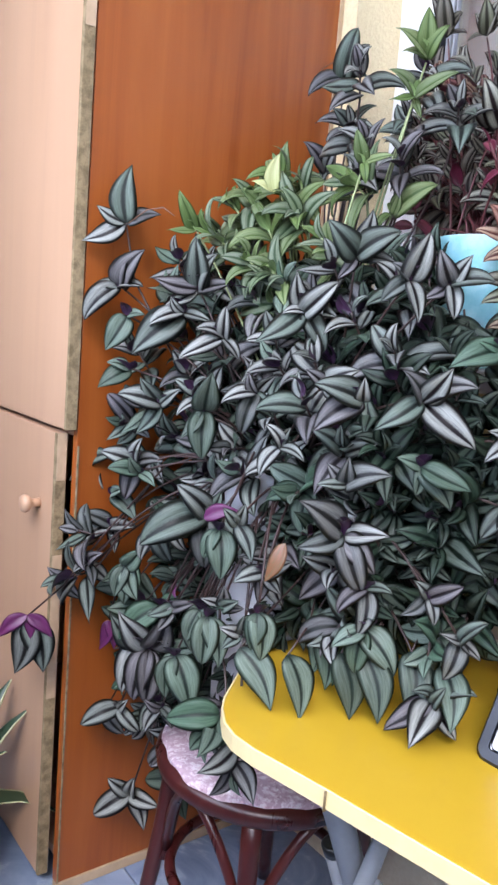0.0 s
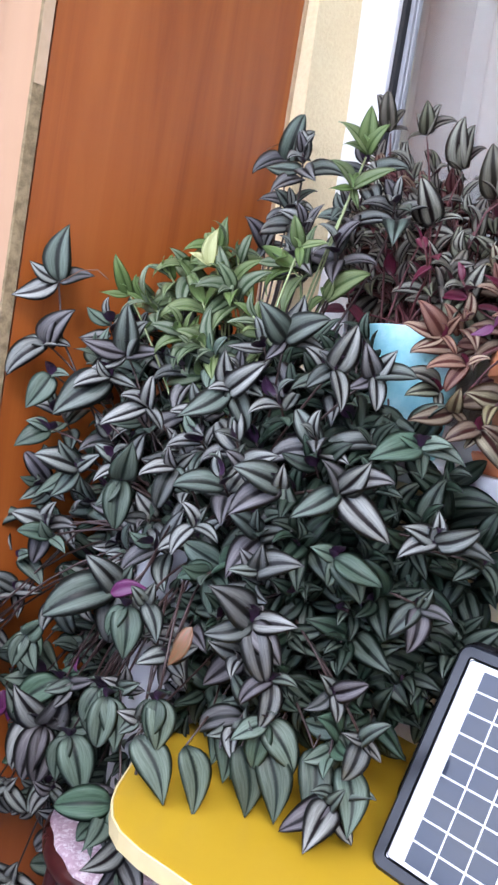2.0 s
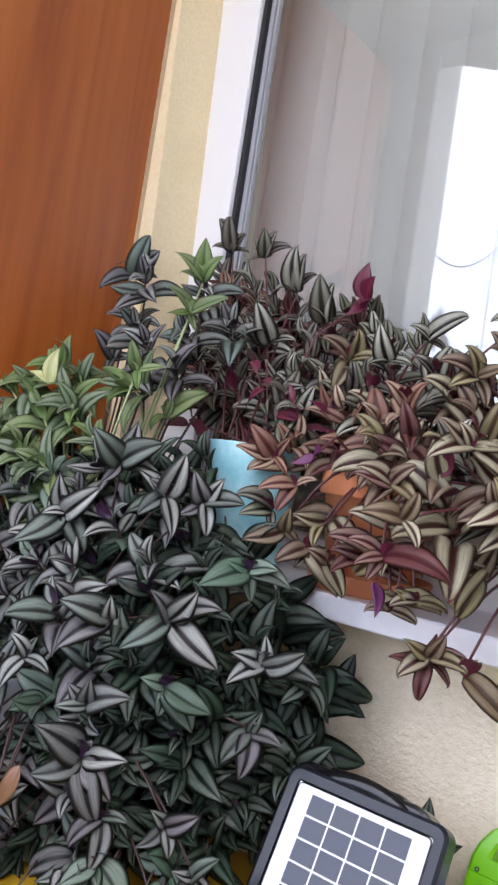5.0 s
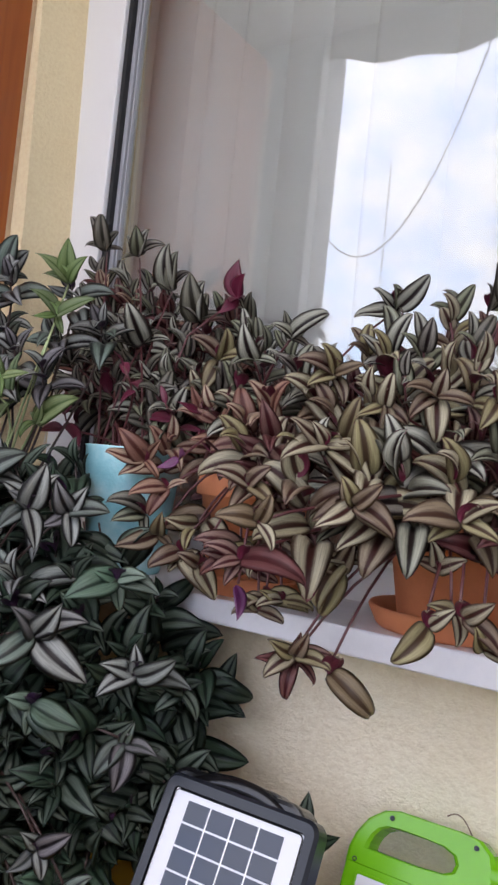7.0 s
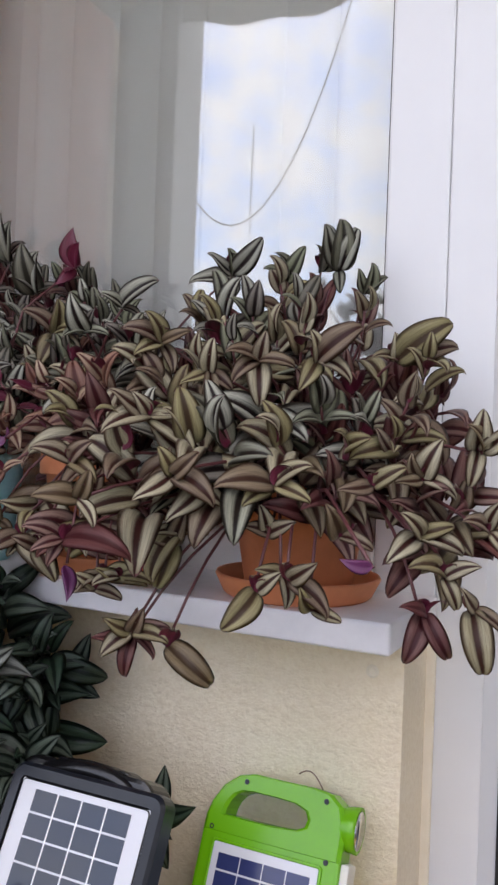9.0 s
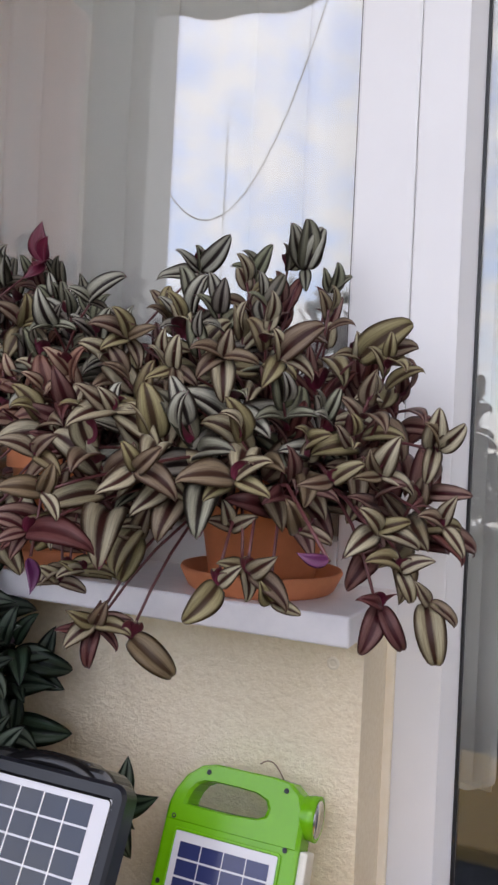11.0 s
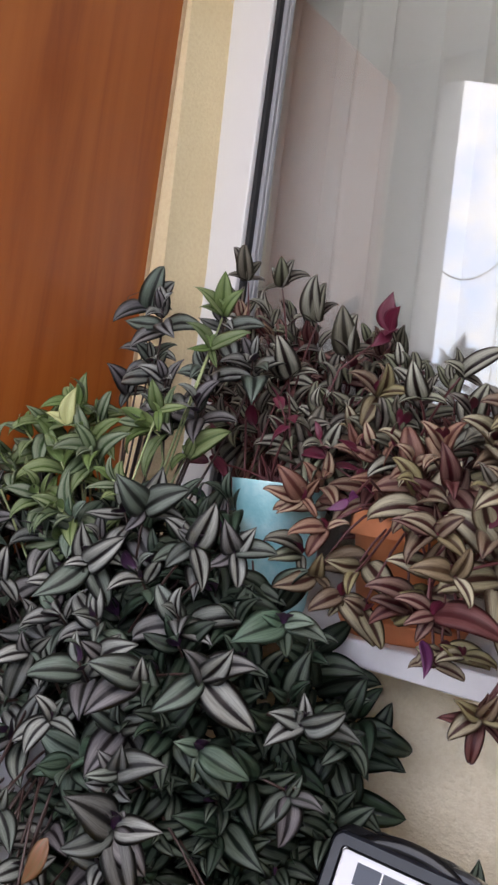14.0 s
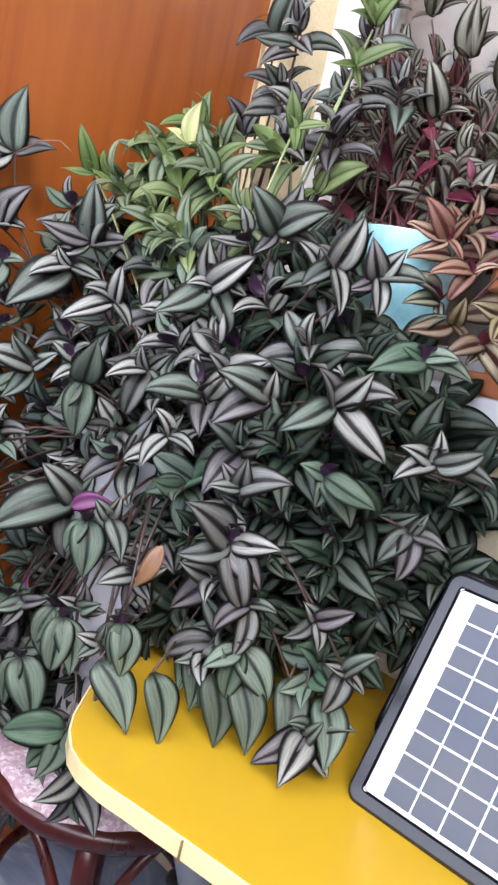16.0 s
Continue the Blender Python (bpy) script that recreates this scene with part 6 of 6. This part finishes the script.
sill_whorls(FROM_TABLE, (
    ((1.253, -0.238, 1.182), "w", ((-155, 5.6), (153, 5.1), (-76, 2.0))),
    ((1.298, -0.239, 1.191), "l", ((173, 6.3), (132, 3.4), (-43, 2.8))),
    ((1.308, -0.239, 1.264), "l", ((19, 3.4), (-74, 1.6), (150, 2.6))),
    ((1.199, -0.240, 1.300), "l", ((-99, 4.5), (54, 2.0))),
    ((1.165, -0.238, 1.247), "l", ((-32, 4.6), (112, 3.4))),
    ((1.105, -0.238, 1.201), "l", ((-78, 2.4), (178, 2.1))),
    ((1.138, -0.239, 1.171), "l", ((112, 2.5), (-33, 3.4))),
))
rs = random.Random(77)
for x, z in scatter(SILL_OUT, 0.041, 12, taken):
    end_of_sill = max(0.0, min(1.0, (x - 1.08) / 0.08))
    y = min(0.085, front_sill(x, z) + rs.uniform(0.0, 0.04))
    sill_shoot(x, y + end_of_sill * max(0.0, -0.19 - y), z, (rs.uniform(0.052, 0.064) + 0.02 * max(0.0, min(1.0, (1.52 - z) / 0.2))) * (1 - 0.30 * end_of_sill))
for x, z in scatter(SILL_OUT, 0.052, 13):
    if z > 1.30:
        sill_shoot(x, min(0.09, front_sill(x, z) + rs.uniform(0.07, 0.11)), z - 0.03, rs.uniform(0.06, 0.078), False)
# trailing ends below the sill edge
for k, root_at, tip, axis, n in ((0, (0.52, -0.06, 1.335), (0.595, -0.115, 1.37), (0.5, -0.5, 0.5), 7), (1, (0.72, -0.07, 1.325), (0.70, -0.17, 1.24), (0.1, -0.8, -0.3), 4),
                               (1, (0.78, -0.07, 1.325), (0.82, -0.20, 1.22), (0.2, -0.7, -0.3), 4)):
    pl, _ = plants[k]
    pl.limit += 6
    pl.shoot(root_at, tip, axis, PINK_KIND if k == 0 else OLIVE_KIND, 0.066, n, (30, 85), sag=0.05, along=0.05 if n < 7 else 0.10)
ODD = {0: ((0.585, 0.03, 1.625), ROUND_WINE, (((0.15, -0.3, 1), 0.066), ((0.55, -0.5, 0.55), 0.056), ((0.3, -0.7, -0.3), 0.054), ((-0.3, -0.5, -0.6), 0.046))),
       1: ((0.73, -0.255, 1.335), MAGENTA_KIND, (((0.5, -0.4, 0.1), 0.036), ((-0.4, -0.4, -0.3), 0.032))),
       2: ((1.235, -0.345, 1.235), MAGENTA_KIND, (((-0.45, -0.3, 0.12), 0.030),))}
for k, (pl, base) in plants.items():
    pl.limit += 4
    at, kinds, leaves = ODD[k]
    st = part("stem", tube([(base[0], -0.03, base[2]), Vector(base).lerp(Vector(at), 0.6) + Vector((0, -0.03, 0.04)), at], 0.002, 5), STEM_RED, pl.ob, "", True)
    for way, s in leaves:
        pl.leaf(st, kinds[0], aim(at, way, (0.3, -1, 0.2), s))
    # bare wine-coloured stems and undersides in the heart of each plant
    for j in range(2):
        r = pl.rnd
        pl.shoot((base[0] + r.uniform(-.04, .04), base[1] - 0.03, base[2]), (base[0] + r.uniform(-.13, .13), base[1] + r.uniform(-.13, -.06), base[2] + r.uniform(0.06, 0.17)), (r.uniform(-.4, .4), -0.4, 0.8), WINE_KIND, 0.055, 4, solo=False, sag=0.02)
    pl.close()

hang = part("stem", tube([(0.80, -0.06, 1.325), (0.86, -0.27, 1.28), (0.88, -0.31, 1.20)], 0.0018, 5), STEM_RED, mid, "", True)
plants[1][0].limit += 1
plants[1][0].leaf(hang, MAGENTA_KIND[0], aim((0.88, -0.313, 1.198), (0.25, -0.2, -0.8), TO_ROOM, 0.040))

# spear-leaved plant on the floor in front of the wardrobe
spear = thing("spear_plant", (-0.14, -0.72, GROUND), "dark spear-leaved plant with cream edges in a floor pot", "plant")
part("pot", lathe([(0.0, 0.0), (0.07, 0.0), (0.09, 0.12), (0.094, 0.122), (0.088, 0.128), (0.0, 0.118)], (-0.14, -0.72, GROUND + 0.001), 36), SLATE_PLASTIC, spear, "dark plastic floor pot", True)
rsp = random.Random(6)
for k in range(16):
    a = 2 * math.pi * k / 16 + rsp.uniform(-.2, .2)
    h, lean, droop = rsp.uniform(0.26, 0.40), rsp.uniform(0.05, 0.15), 0.5
    if k % 3 == 0:
        h, lean, droop = rsp.uniform(0.20, 0.28), rsp.uniform(0.16, 0.22), 1.0
    c, s = math.cos(a), math.sin(a)
    bm = bmesh.new()
    rows = []
    for j in range(9):
        t = j / 8
        w = 0.031 * math.sin(math.pi * (0.22 + 0.78 * t)) ** 0.8 + 0.0008
        p = Vector((-0.14 + (0.02 + lean * t * t) * c, -0.72 + (0.02 + lean * t * t) * s, 0.11 + h * t - droop * lean * t ** 3))
        sd = Vector((-s, c, 0))
        rows.append([bm.verts.new(p + sd * w * q + Vector((c, s, 0)) * (0.004 * abs(q) + d)) for q, d in ((-1, 0), (-0.8, 0.0), (0, 0.001), (0.8, 0.0), (1, 0), (0.8, -0.003), (0, -0.004), (-0.8, -0.003))])
    for r0, r1 in zip(rows, rows[1:]):
        for i in range(8):
            f = bm.faces.new((r0[i], r0[(i + 1) % 8], r1[(i + 1) % 8], r1[i]))
            f.material_index = 1 if i in (0, 3, 4, 7) else 0
    part("leaf", bm, (SPEAR, SPEAR_RIM), spear, "", True)

# ---- floor tiles ----
tile_me = bpy.data.meshes.new("tile")
bm = box((0.002, 0.002, -0.008), (0.398, 0.398, 0.0), 0.0015, 1)
bm.to_mesh(tile_me), bm.free()
tile_me.materials.append(TILE)
base = bpy.data.objects["floor"]
for i in range(11):
    for j in range(4):
        t = new("tile", tile_me)
        t.parent = base
        t.location = (-1.2 + 0.4 * i, -1.60 + 0.4 * j, GROUND + 0.0005)
